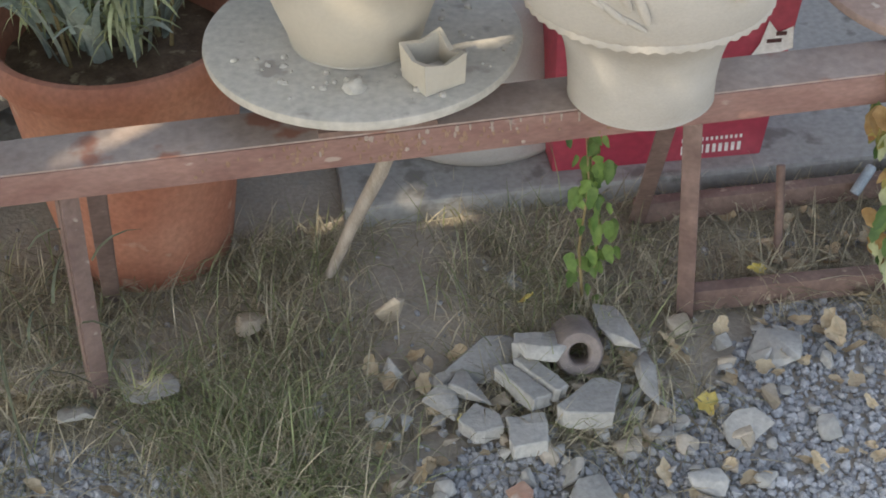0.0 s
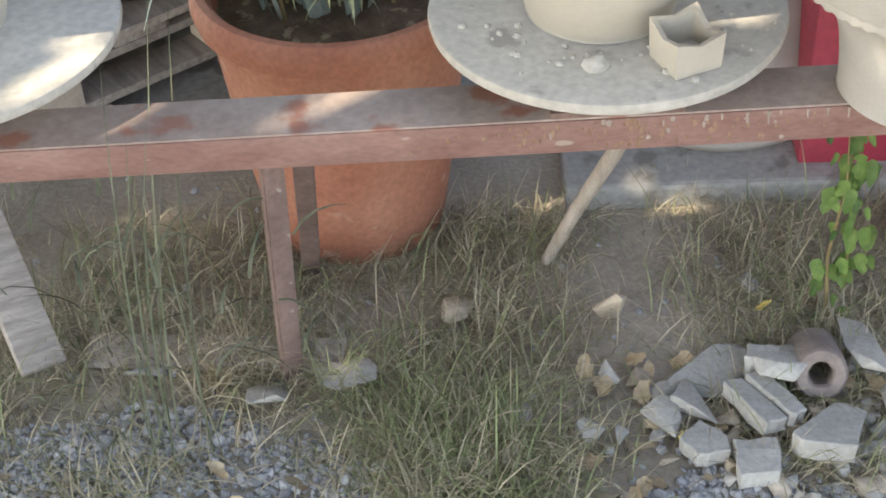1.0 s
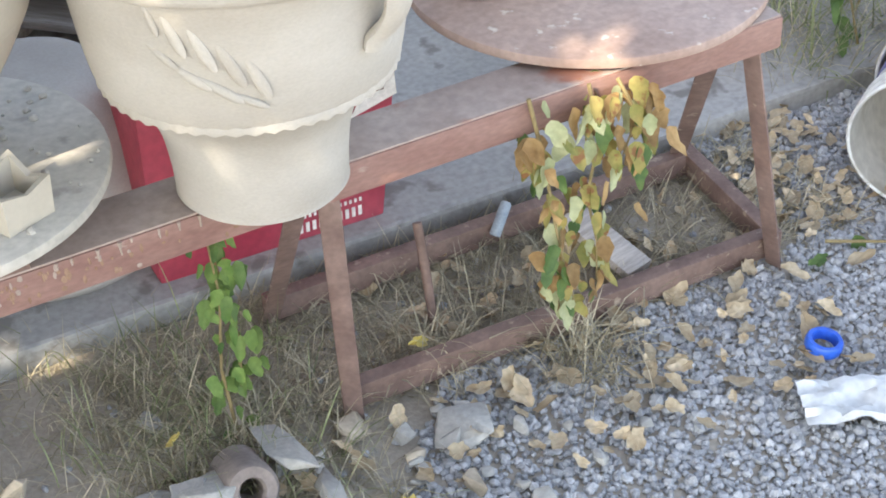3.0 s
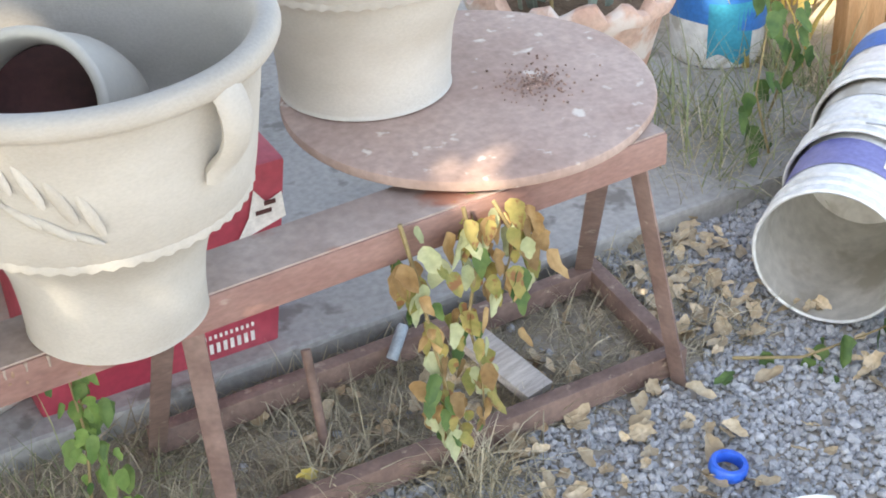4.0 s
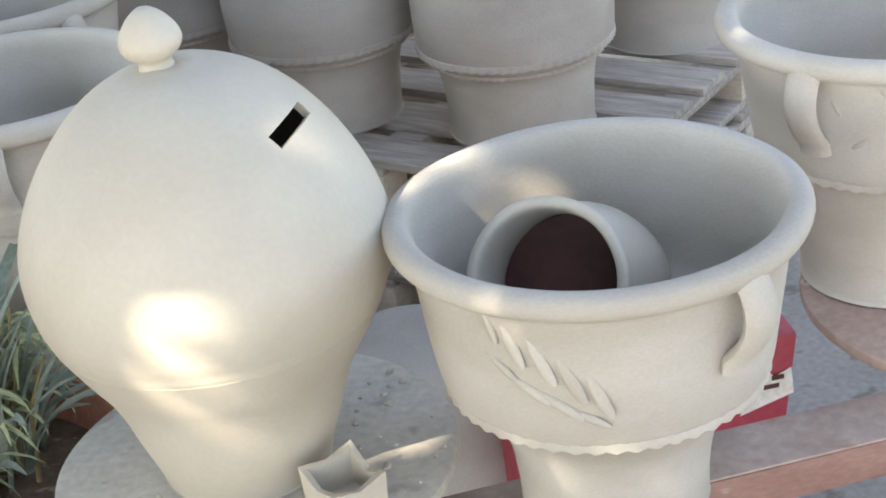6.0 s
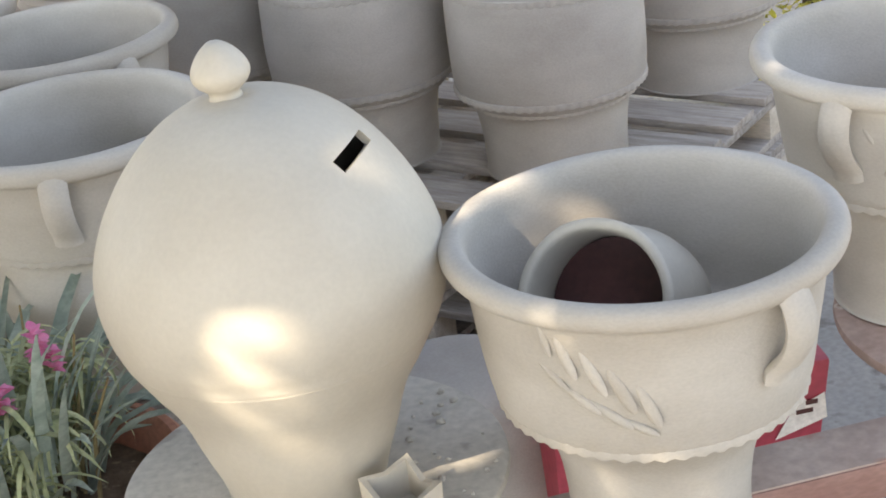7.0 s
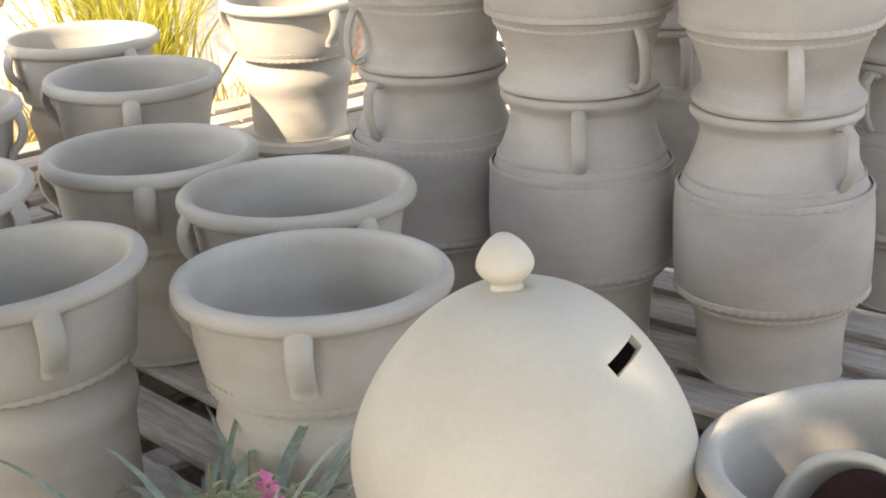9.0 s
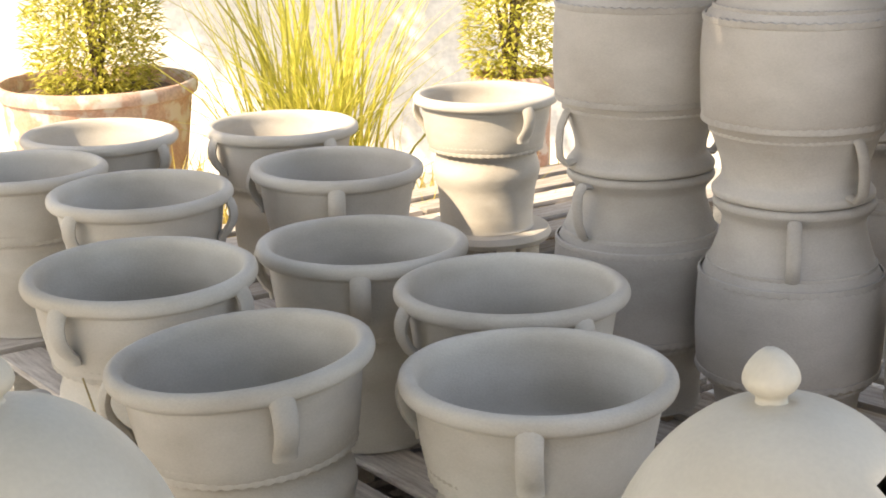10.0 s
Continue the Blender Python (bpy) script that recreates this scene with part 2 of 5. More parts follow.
def box(bm, lo, hi, bevel=0.0, m=None):
    lo, hi = Vector(lo), Vector(hi)
    r = bmesh.ops.create_cube(bm, size=1.0, matrix=Matrix.Translation((lo + hi) / 2) @ Matrix.Diagonal((*(hi - lo), 1)))
    if bevel:
        es = list({e for v in r["verts"] for e in v.link_edges})
        r2 = bmesh.ops.bevel(bm, geom=es, offset=bevel, segments=2, affect="EDGES", profile=0.6)
        vs = list({v for f in r2["faces"] for v in f.verts} | {v for v in r["verts"] if v.is_valid})
    else:
        vs = r["verts"]
    if m is not None:
        bmesh.ops.transform(bm, matrix=m, verts=vs)
    return bm


def tube(bm, path, radii, seg=10, flat=1.0):
    """A tube along points; flat squeezes its section across the path's bend normal."""
    rings = []
    pts = [Vector(p) for p in path]
    n0 = None
    for i, p in enumerate(pts):
        d = (pts[min(i + 1, len(pts) - 1)] - pts[max(i - 1, 0)]).normalized()
        if n0 is None:
            n0 = d.orthogonal().normalized()
        n0 = (n0 - d * n0.dot(d)).normalized()
        b = d.cross(n0)
        r = radii[i] if hasattr(radii, "__len__") else radii
        rings.append([bm.verts.new(p + n0 * math.cos(2 * math.pi * k / seg) * r + b * math.sin(2 * math.pi * k / seg) * r * flat) for k in range(seg)])
    for a, b in zip(rings, rings[1:]):
        for k in range(seg):
            bm.faces.new((a[k], a[(k + 1) % seg], b[(k + 1) % seg], b[k]))
    bm.faces.new(rings[0])
    bm.faces.new(rings[-1])
    return bm


def strap(bm, path, width, thick, side):
    """A flattened clay handle along points; side: the direction of its width."""
    side = Vector(side).normalized()
    rings = []
    pts = [Vector(p) for p in path]
    for i, p in enumerate(pts):
        d = (pts[min(i + 1, len(pts) - 1)] - pts[max(i - 1, 0)]).normalized()
        up = d.cross(side).normalized()
        rings.append([bm.verts.new(p + side * math.cos(a) * width / 2 + up * math.sin(a) * thick / 2) for a in [2 * math.pi * k / 10 for k in range(10)]])
    for a, b in zip(rings, rings[1:]):
        for k in range(10):
            bm.faces.new((a[k], a[(k + 1) % 10], b[(k + 1) % 10], b[k]))
    bm.faces.new(rings[0])
    bm.faces.new(rings[-1])
    return bm


def blade_mesh(rows, seg=4):
    """Strap leaves in one mesh. rows: root, heading, length, width, lift, droop, twist."""
    v, f = [], []
    for root, ang, length, width, lift, droop, tw in rows:
        d = Vector((math.cos(ang), math.sin(ang), 0))
        s = Vector((-math.sin(ang + tw), math.cos(ang + tw), 0.15))
        p = Vector(root)
        e = lift
        base = len(v)
        for i in range(seg + 1):
            t = i / seg
            w = width * (1 - t) ** 0.6 * (0.65 + 0.7 * min(t * 3, 1) * 0.5) if i < seg else width * 0.06
            q = Vector((0, 0, 1)) * (0.18 * w)
            v += [p - s * w / 2 + q, p, p + s * w / 2 + q]
            p = p + (d * math.cos(e) + Vector((0, 0, math.sin(e)))) * (length / seg)
            e -= droop / seg
        for i in range(seg):
            a = base + 3 * i
            f += [(a, a + 1, a + 4, a + 3), (a + 1, a + 2, a + 5, a + 4)]
    return v, f


def leaf_mesh(rows):
    """Broad leaves, folded along the rib. rows: place, direction of the tip, normal, length, width."""
    v, f = [], []
    out = ((0, 0), (0.12, 0.42), (0.38, 0.5), (0.72, 0.3), (1, 0))
    for p, d, n, length, width in rows:
        d = Vector(d).normalized()
        s = d.cross(Vector(n)).normalized()
        up = s.cross(d)
        p = Vector(p)
        k = len(v)
        for t, w in out:
            c = p + d * t * length - up * (t * t * 0.25 * length)
            v += [c + s * w * width + up * w * width * 0.35, c, c - s * w * width + up * w * width * 0.35]
        for i in range(4):
            a = k + 3 * i
            f += [(a, a + 1, a + 4, a + 3), (a + 1, a + 2, a + 5, a + 4)]
    return v, f


rnd = random.Random(7)
U = rnd.uniform

# ---- ground and slab ----
def ground_height(x, y):
    return 0.012 * noise.noise(Vector((x * 1.3, y * 1.3, 0))) + 0.006 * noise.noise(Vector((x * 6, y * 6, 2)))


def build_ground():
    xs = np.concatenate([[-400, -60, -15, -6], np.linspace(-3, 5, 110), [8, 20, 80, 400]])
    ys = np.concatenate([[-400, -60, -15, -5], np.linspace(-2.5, 2.5, 76), [5, 9, 20, 80, 400]])
    v = [(x, y, ground_height(x, y) - 0.012 if abs(x) < 6 and abs(y) < 6 else -0.02) for y in ys for x in xs]
    w = len(xs)
    f = [(j * w + i, j * w + i + 1, (j + 1) * w + i + 1, (j + 1) * w + i) for j in range(len(ys) - 1) for i in range(w - 1)]
    ob = new("ground", raw("ground", v, f, DIRT, True))
    tagged(ob, "bare dry brown dirt with fine grit", "ground", kind="structure")


build_ground()
bm = bmesh.new()
box(bm, (-4.5, 0.79, -0.1), (0.05, 7.6, 0.05), 0.012)
box(bm, (0.05, 0.5, -0.1), (2.75, 7.6, 0.05), 0.012)
tagged(part("slab", bm, CONCRETE, None, smooth=False), "worn grey concrete yard slab with dust", "concrete slab", kind="structure")
bm = bmesh.new()
box(bm, (-9.0, 7.6, -0.1), (9.0, 7.85, 3.2))
tagged(part("wall_north", bm, PLASTER, None, smooth=False), "sunlit white plastered yard wall", "wall", kind="structure")


# gravel as loose crushed stone
def build_gravel():
    ico_v, ico_f = [], []
    g = (1 + 5 ** 0.5) / 2
    for a, b in ((-1, g), (1, g), (-1, -g), (1, -g)):
        ico_v += [(a, b, 0), (0, a, b), (b, 0, a)]
    ico_v = np.array(ico_v, float) / 1.9
    bmq = bmesh.new()
    for q in ico_v:
        bmq.verts.new(q)
    bmesh.ops.convex_hull(bmq, input=bmq.verts)
    bmq.verts.index_update()
    ico_v = np.array([q.co[:] for q in bmq.verts])
    ico_f = np.array([[q.index for q in fc.verts] for fc in bmq.faces])
    bmq.free()
    rs = np.random.RandomState(3)
    V, F, k = [], [], 0
    for x, y, s in zip(rs.uniform(-1.7, 3.0, 92000), rs.uniform(-1.05, 0.7, 92000), rs.uniform(0.004, 0.0105, 92000)):
        edge = -0.10 + 0.08 * noise.noise(Vector((x * 2.1, 3, 0))) + 0.07 * noise.noise(Vector((x * 7, 5, 0)))
        edge -= 0.42 * math.exp(-((x + 0.08) / 0.24) ** 2) + 0.20 * math.exp(-((x - 0.45) / 0.25) ** 2)
        if x > 0.75:
            edge += min((x - 0.75) * 0.9, 0.18)
        if x > 1.86:
            edge = 0.55
        if x > 2.5 and y > 0.1 + 0.3 * noise.noise(Vector((x * 3, y * 3, 0))):
            continue
        if rs.rand() < max(0, 1 - (y + 1.05 + 0.2 * noise.noise(Vector((x * 2, 7, 0)))) / 0.25, 1 - (x + 1.7) / 0.4, 1 - (3.0 - x) / 0.4):
            continue
        d = edge - y
        if d < 0 and rs.rand() > 0.05 * math.exp(d * 4):
            continue
        if rs.rand() > 0.9:
            s *= 1.5
        m = np.array(Euler(rs.uniform(0, 6.3, 3)).to_matrix()) @ np.diag(s * rs.uniform(0.55, 1.15, 3))
        V.append(ico_v * rs.uniform(0.8, 1.2, (12, 1)) @ m.T + (x, y, ground_height(x, y) - 0.012 + s * rs.uniform(0.2, 0.75)))
        F.append(ico_f + k)
        k += 12
    me = raw("gravel", np.concatenate(V).tolist(), np.concatenate(F).tolist(), GRAVEL)
    tagged(new("gravel", me), "loose blue-grey crushed stone gravel", "gravel", kind="stuff")


build_gravel()


# ---- pots ----
def handle_path(r0, z0, r1, z1, out):
    pts = []
    for i in range(9):
        t = i / 8
        r = r0 + (r1 - r0) * t + out * math.sin(math.pi * min(t * 1.15, 1)) ** 0.8
        pts.append((r, 0, z0 + (z1 - z0) * t))
    return pts


def add_handles(ob, angles, r0, z0, r1, z1, out, width, material):
    for a in angles:
        bm = bmesh.new()
        strap(bm, handle_path(r0, z0, r1, z1, out), width, width * 0.5, (0, 1, 0))
        h = part("handle", bm, material, ob)
        h.rotation_euler = (0, 0, radians(a))


def scallop(r, z, h, lobes, depth=0.005):
    """A thumbed clay band round a pot."""
    bm = bmesh.new()
    seg = lobes * 4
    rows = []
    for zz, rr in ((-h, 0.0), (-h * 0.8, depth), (0, depth * 1.25), (h * 0.8, depth), (h, 0.0)):
        row = []
        for k in range(seg):
            a = 2 * math.pi * k / seg
            wv = 0.5 + 0.5 * math.cos(lobes * a + 1.3 * noise.noise(Vector((math.cos(a) * 3, math.sin(a) * 3, z))))
            q = r + rr * (0.72 + 0.38 * wv) - 0.002
            row.append(bm.verts.new((q * math.cos(a), q * math.sin(a), z + zz * ((0.72 + 0.5 * wv) if zz < 0 else 0.9))))
        rows.append(row)
    for a, b in zip(rows, rows[1:]):
        for k in range(seg):
            bm.faces.new((a[k], a[(k + 1) % seg], b[(k + 1) % seg], b[k]))
    return bm


def open_pot(label, height=0.47, material=CLAY, angles=(0, 120, 240), seed=0, group="", foot=0.135, rim=0.285, double=False, band=0.47):
    """A wide open garden pot: a foot, a swelling, a thumbed band, tapering sides and a rolled rim."""
    h = height
    ob = thing("clay_pot", label, "clay pot", group)
    b0 = band * h
    out = [(0.001, 0.0), (foot - 0.012, 0.0), (foot, 0.012), (foot + 0.003, 0.25 * b0), (foot + 0.011, 0.5 * b0), (foot + 0.030, 0.72 * b0),
           (0.200, 0.92 * b0), (0.222, b0), (0.233, b0 + 0.13 * (h - b0)), (0.245, b0 + 0.45 * (h - b0)), (0.255, b0 + 0.75 * (h - b0))]
    lip = [(0.262, 0.915 * h), (rim - 0.006, 0.93 * h), (rim, 0.955 * h), (rim - 0.004, 0.985 * h), (rim - 0.018, h), (rim - 0.032, 0.992 * h), (rim - 0.040, 0.96 * h)]
    inn = [(rim - 0.043, 0.9 * h), (0.233, b0 + 0.5 * (h - b0)), (0.222, b0 + 0.2 * (h - b0)), (0.2, b0 + 0.02), (foot, 0.75 * b0), (foot - 0.02, 0.2 * b0), (foot - 0.04, 0.1 * b0), (0.001, 0.09 * b0)]
    bm = lathe(smooth_profile(out + lip + inn, 4), 72, 0.004, seed)
    part("body", bm, material, ob)
    part("band", scallop(0.224, b0 + 0.002, 0.009, 52, 0.0045), material, ob)
    if double:
        part("band", scallop(0.231, b0 + 0.03, 0.006, 72, 0.003), material, ob)
    add_handles(ob, angles, rim - 0.014, 0.95 * h, 0.247, 0.95 * h - 0.14, 0.028, 0.054, material)
    return ob


def jar(label, group, seed=0, angles=(20, 200)):
    """A tall jar, 0.68 m high, as it stands upright: foot, two thumbed bands, shoulder, neck, lip and strap handles."""
    ob = thing("tall_jar", label, "clay jar", group)
    pr = [(0.001, 0), (0.165, 0), (0.176, 0.01), (0.182, 0.10), (0.196, 0.165), (0.226, 0.2), (0.238, 0.23), (0.243, 0.33), (0.238, 0.43), (0.226, 0.455),
          (0.205, 0.50), (0.186, 0.555), (0.182, 0.59), (0.195, 0.61), (0.205, 0.622), (0.203, 0.636), (0.19, 0.64), (0.17, 0.635), (0.165, 0.58), (0.18, 0.5), (0.2, 0.4), (0.001, 0.38)]
    pr = [(r, z * 1.06) for r, z in pr]
    part("body", lathe(smooth_profile(pr, 4), 64, 0.003, seed), CLAY_GREY, ob)
    part("band", scallop(0.236, 0.225, 0.010, 58), CLAY_GREY, ob)
    part("band", scallop(0.234, 0.477, 0.010, 58), CLAY_GREY, ob)
    part("band", scallop(0.2135, 0.196, 0.006, 66, 0.0038), CLAY_GREY, ob)
    part("band", scallop(0.2155, 0.507, 0.006, 66, 0.0038), CLAY_GREY, ob)
    for a in angles:
        bm = bmesh.new()
        pts = [(0.198, 0, 0.612), (0.222, 0, 0.618), (0.240, 0, 0.60), (0.243, 0, 0.56), (0.238, 0, 0.52), (0.222, 0, 0.485), (0.208, 0, 0.475)]
        strap(bm, [(x, y, z * 1.06) for x, y, z in pts], 0.036, 0.018, (0, 1, 0))
        part("handle", bm, CLAY_GREY, ob).rotation_euler = (0, 0, radians(a))
    return ob


# ---- bench ----
bench = thing("bench", "long red-brown steel bench with dusty top, rust and drips", "bench")
X0, X1, BT, BH = -2.3, 1.56, 0.65, 0.066
# the beam rises a little towards its far end
TILT = Matrix.Translation((-0.5, 0, BT)) @ Euler((0, -math.atan(0.025), 0)).to_matrix().to_4x4() @ Matrix.Translation((0.5, 0, -BT))


def beam_top(x):
    return BT + 0.025 * (x + 0.5)


bm = bmesh.new()
box(bm, (X0, -0.110, BT - BH), (X1, 0.009, BT - 0.003), 0.006)
part("beam", bm, RED_PAINT, bench, "red-brown painted steel beam streaked with rust and pale clay drips")
bm = bmesh.new()
box(bm, (X0 + 0.003, -0.106, BT - 0.006), (X1 - 0.003, 0.006, BT), 0.0025)
part("top_flange", bm, DUST_TOP, bench, "dusty grey flange with paint rubbed off")


def angle_iron(x, y, z0, z1, w=0.036, t=0.006, flip=1):
    bm = bmesh.new()
    box(bm, (x - w / 2, y - t / 2, z0), (x + w / 2, y + t / 2, z1), 0.0015)
    box(bm, (x - flip * w / 2 - t / 2, y + t / 2, z0), (x - flip * w / 2 + t / 2, y + 0.6 * w, z1), 0.0015)
    return bm


for top, foot_, flip in (((-1.55, -0.06), (-1.55, -0.03), 1), ((-0.475, -0.06), (-0.50, -0.01), 1), ((0.690, -0.06), (0.752, 0.05), 1), ((1.53, -0.06), (1.735, 0.03), 1),
                         ((-1.50, -0.03), (-1.49, 0.36), -1), ((-0.43, -0.03), (-0.49, 0.32), -1), ((0.66, -0.03), (0.73, 0.41), -1), ((1.48, -0.03), (1.79, 0.475), -1)):
    top, foot_ = Vector((*top, beam_top(top[0]) - BH + 0.002)), Vector((*foot_, -0.02))
    lo = part("leg", angle_iron(0, 0, 0, (top - foot_).length, flip=flip), LEG, bench)
    lo.matrix_basis = Matrix.Translation(foot_) @ (top - foot_).to_track_quat("Z", "Y").to_matrix().to_4x4()
for (xa, ya), (xb, yb) in (((0.77, 0.075), (1.73, 0.065)), ((0.72, 0.40), (1.77, 0.41)), ((1.745, 0.05), (1.785, 0.46))):
    a_, b_ = Vector((xa, ya, 0.033)), Vector((xb, yb, 0.033))
    bm = bmesh.new()
    box(bm, (0, -0.0175, -0.028), ((b_ - a_).length, 0.0175, 0.028), 0.004)
    part("stretcher", bm, RUST, bench).matrix_basis = Matrix.Translation(a_) @ pose(0, 0, 0, 0, 0, math.degrees(math.atan2(yb - ya, xb - xa)))
bm = bmesh.new()
tube(bm, [(1.01, 0.21, -0.01), (1.015, 0.25, 0.11), (1.02, 0.29, 0.205)], 0.010)
part("rod", bm, RUST, bench)
bm = bmesh.new()
box(bm, (-0.016, -0.012, BT + 0.001), (0.20, -0.006, BT + 0.05), 0.002)
box(bm, (-0.016, -0.108, BT + 0.0005), (0.20, -0.004, BT + 0.012), 0.002)
part("bracket", bm, RUST, bench, "rusty bearing bracket of the wheel head")
DRIP = mat("dull_clay_drip", (0.33, 0.26, 0.22), (0.41, 0.34, 0.29), 20, 0.9, 0.3)
for k in range(13):
    x, ln = 0.24 + 0.03 * k + U(-0.014, 0.014), U(0.006, 0.05) * U(0.4, 1)
    bm = bmesh.new()
    tube(bm, [(x, -0.1095, BT - 0.004), (x + U(-0.001, 0.001), -0.1105, BT - 0.004 - ln * 0.5), (x, -0.1105, BT - 0.004 - ln)], (U(0.002, 0.004), 0.0018, U(0.001, 0.002)), 8)
    part("clay_drip", bm, DRIP, bench)
ORANGE_RUST = mat("orange_rust", (0.24, 0.14, 0.09), (0.33, 0.22, 0.15), 30, 0.85, 0.5)
for k in range(110):
    x, zc = rnd.gauss(0.14, 0.14), BT - 0.008 - 0.048 * rnd.random()
    bm = bmesh.new()
    bmesh.ops.create_icosphere(bm, subdivisions=2, radius=1.0)
    sc = Vector((U(0.0015, 0.0045), 0.0010, U(0.002, 0.008)))
    for v in bm.verts:
        d = 1 + 0.5 * noise.noise(v.co * 1.6 + Vector((k * 3.1, 0, 0)))
        v.co = Vector((v.co.x * sc.x * d + x, v.co.y * sc.y - 0.1102, v.co.z * sc.z * d + zc))
    part("clay_crust", bm, DRIP if k % 9 < 1 else ORANGE_RUST, bench)


for o_ in bench.children:
    if o_.name.split(".")[0] in ("beam", "top_flange", "bracket", "clay_drip", "clay_crust"):
        o_.matrix_basis = TILT @ o_.matrix_basis


def wheel_disc(label, x, y, r, z, material, edge):
    ob = thing("wheel_disc", label, "turntable disc", "potter's discs on the bench", m=pose(x, y, z))
    bm = lathe([(0.001, -0.024), (r - 0.012, -0.024), (r - 0.002, -0.02), (r, -0.012), (r - 0.002, -0.003), (r - 0.008, 0.0), (0.001, 0.0)], 96, 0.002, x)
    part("plate", bm, material, ob)
    bm = lathe([(0.035, BT - z + 0.002), (0.035, -0.022)], 24)
    part("hub", bm, edge, ob)
    return ob


wheel_disc("round potter's disc crusted with pale clay slip", 0.089, 0.092, 0.298, 0.755, SLIP, RUST)
wheel_disc("reddish round disc dusted with clay and white spots", 1.340, 0.190, 0.336, 0.723, DISC_RED, RUST)
wheel_disc("round potter's disc crusted with pale clay slip", -1.03, 0.09, 0.305, 0.755, SLIP, RUST)


# ---- domed vases ----
def domed_vase(label, m, knob=True, slot=True):
    ob = thing("domed_vase", label, "clay vase", "domed vases", m=m)
    pr = [(0.001, 0), (0.112, 0), (0.123, 0.006), (0.132, 0.034), (0.145, 0.07), (0.153, 0.095), (0.164, 0.13), (0.181, 0.17), (0.203, 0.207), (0.231, 0.258), (0.2340, 0.265), (0.2366, 0.271), (0.2390, 0.279), (0.246, 0.30),
          (0.2515, 0.34), (0.2495, 0.375), (0.241, 0.41), (0.227, 0.445), (0.2095, 0.478), (0.192, 0.505), (0.1705, 0.532), (0.145, 0.558), (0.112, 0.583), (0.072, 0.603), (0.032, 0.6125)]
    outer = smooth_profile(pr, 5)
    bm = lathe(outer + [(0.001, 0.612)], 96, 0.003, 4, close=False)
    body = part("body", bm, CLAY_PALE, ob)
    if knob:
        kn = [(0.030, 0.604), (0.023, 0.614), (0.024, 0.624), (0.035, 0.635), (0.0415, 0.650), (0.038, 0.668), (0.026, 0.688), (0.011, 0.702), (0.001, 0.704)]
        bud = part("knob", lathe(smooth_profile([(r, (z - 0.604) * 0.86) for r, z in kn], 4), 36, 0.001, 2), CLAY_PALE, ob, "bud-shaped clay knob")
        bud.matrix_basis = pose(-0.018, 0, 0.6045, 0, -3, 0)
    if slot:
        # a slanting opening cut through the shoulder
        bmc = bmesh.new()
        box(bmc, (-0.05, -0.05, -0.011), (0.05, 0.08, 0.011))
        mec = mesh_of("slot_cutter", bmc, CLAY_PALE, False)
        cut = new("slot_cutter", mec)
        a = radians(-34)
        place = Vector((0.178 * math.cos(a), 0.178 * math.sin(a), 0.548))
        out_n = Vector((math.cos(a), math.sin(a), 0.75)).normalized()
        xax = Vector((-math.sin(a), math.cos(a), 0))
        zax = out_n.cross(xax) * -1
        rot = Matrix((xax, -out_n, xax.cross(-out_n))).transposed().to_4x4()
        cut.matrix_world = m @ Matrix.Translation(place) @ rot @ pose(0, 0, 0, 0, -6, 0)
        sol = body.modifiers.new("wall", "SOLIDIFY")
        sol.thickness, sol.offset = 0.012, -1
        bo = body.modifiers.new("slot", "BOOLEAN")
        bo.operation, bo.object, bo.solver = "DIFFERENCE", cut, "EXACT"
        bpy.context.view_layer.update()
        dg = bpy.context.evaluated_depsgraph_get()
        me2 = bpy.data.meshes.new_from_object(body.evaluated_get(dg))
        body.modifiers.clear()
        body.data = me2
        bpy.data.objects.remove(cut)
    return ob


domed_vase("cream raw clay domed vase with bud knob and slanted slot", pose(0.076, 0.085, 0.756))
domed_vase("cream raw clay domed vase on a clay-crusted disc", pose(-1.04, 0.10, 0.756), slot=False)


# ---- sprig relief ----
def sprig(ob, a0, z0, radius, rows, material):
    """Leaves modelled in low relief on a pot's side. rows: (angle offset in degrees, height offset, length, slant in degrees)."""
    for da, dz, ln, slant in rows:
        a = radians(a0 + da)
        bm = bmesh.new()
        bmesh.ops.create_uvsphere(bm, u_segments=12, v_segments=8, radius=1.0, matrix=Matrix.Diagonal((ln / 2, 0.0042, ln * 0.10, 1)))
        for v in bm.verts:
            v.co.z *= 1 - 0.5 * v.co.x / ln
        lf = part("relief_leaf", bm, material, ob)
        n_ = Vector((math.cos(a), math.sin(a), 0))
        x_ = Vector((-math.sin(a), math.cos(a), 0))
        rot = Matrix((x_, n_ * -1, Vector((0, 0, 1)))).transposed().to_4x4()
        lf.matrix_basis = Matrix.Translation(n_ * (radius + 0.145 * (z0 + dz)) + Vector((0, 0, z0 + dz))) @ rot @ pose(0, 0, 0, 0, -slant, 0)


pot = open_pot("pale grey clay pot with leaf relief on the bench", 0.473, CLAY, (-64, 116), 1, "open clay pots")
pot.matrix_world = pose(0.579, -0.074, beam_top(0.58) + 0.001) @ Matrix.Scale(0.985, 4)
sprig(pot, -122, 0.355, 0.1975, ((-16, 0.055, 0.055, 108), (-10, 0.035, 0.08, 112), (-2, 0.015, 0.085, 115), (6, -0.01, 0.09, 115), (14, -0.035, 0.085, 112), (-15, -0.005, 0.06, 140), (-7, -0.035, 0.07, 145), (2, -0.055, 0.075, 145), (11, -0.075, 0.06, 150)), CLAY)

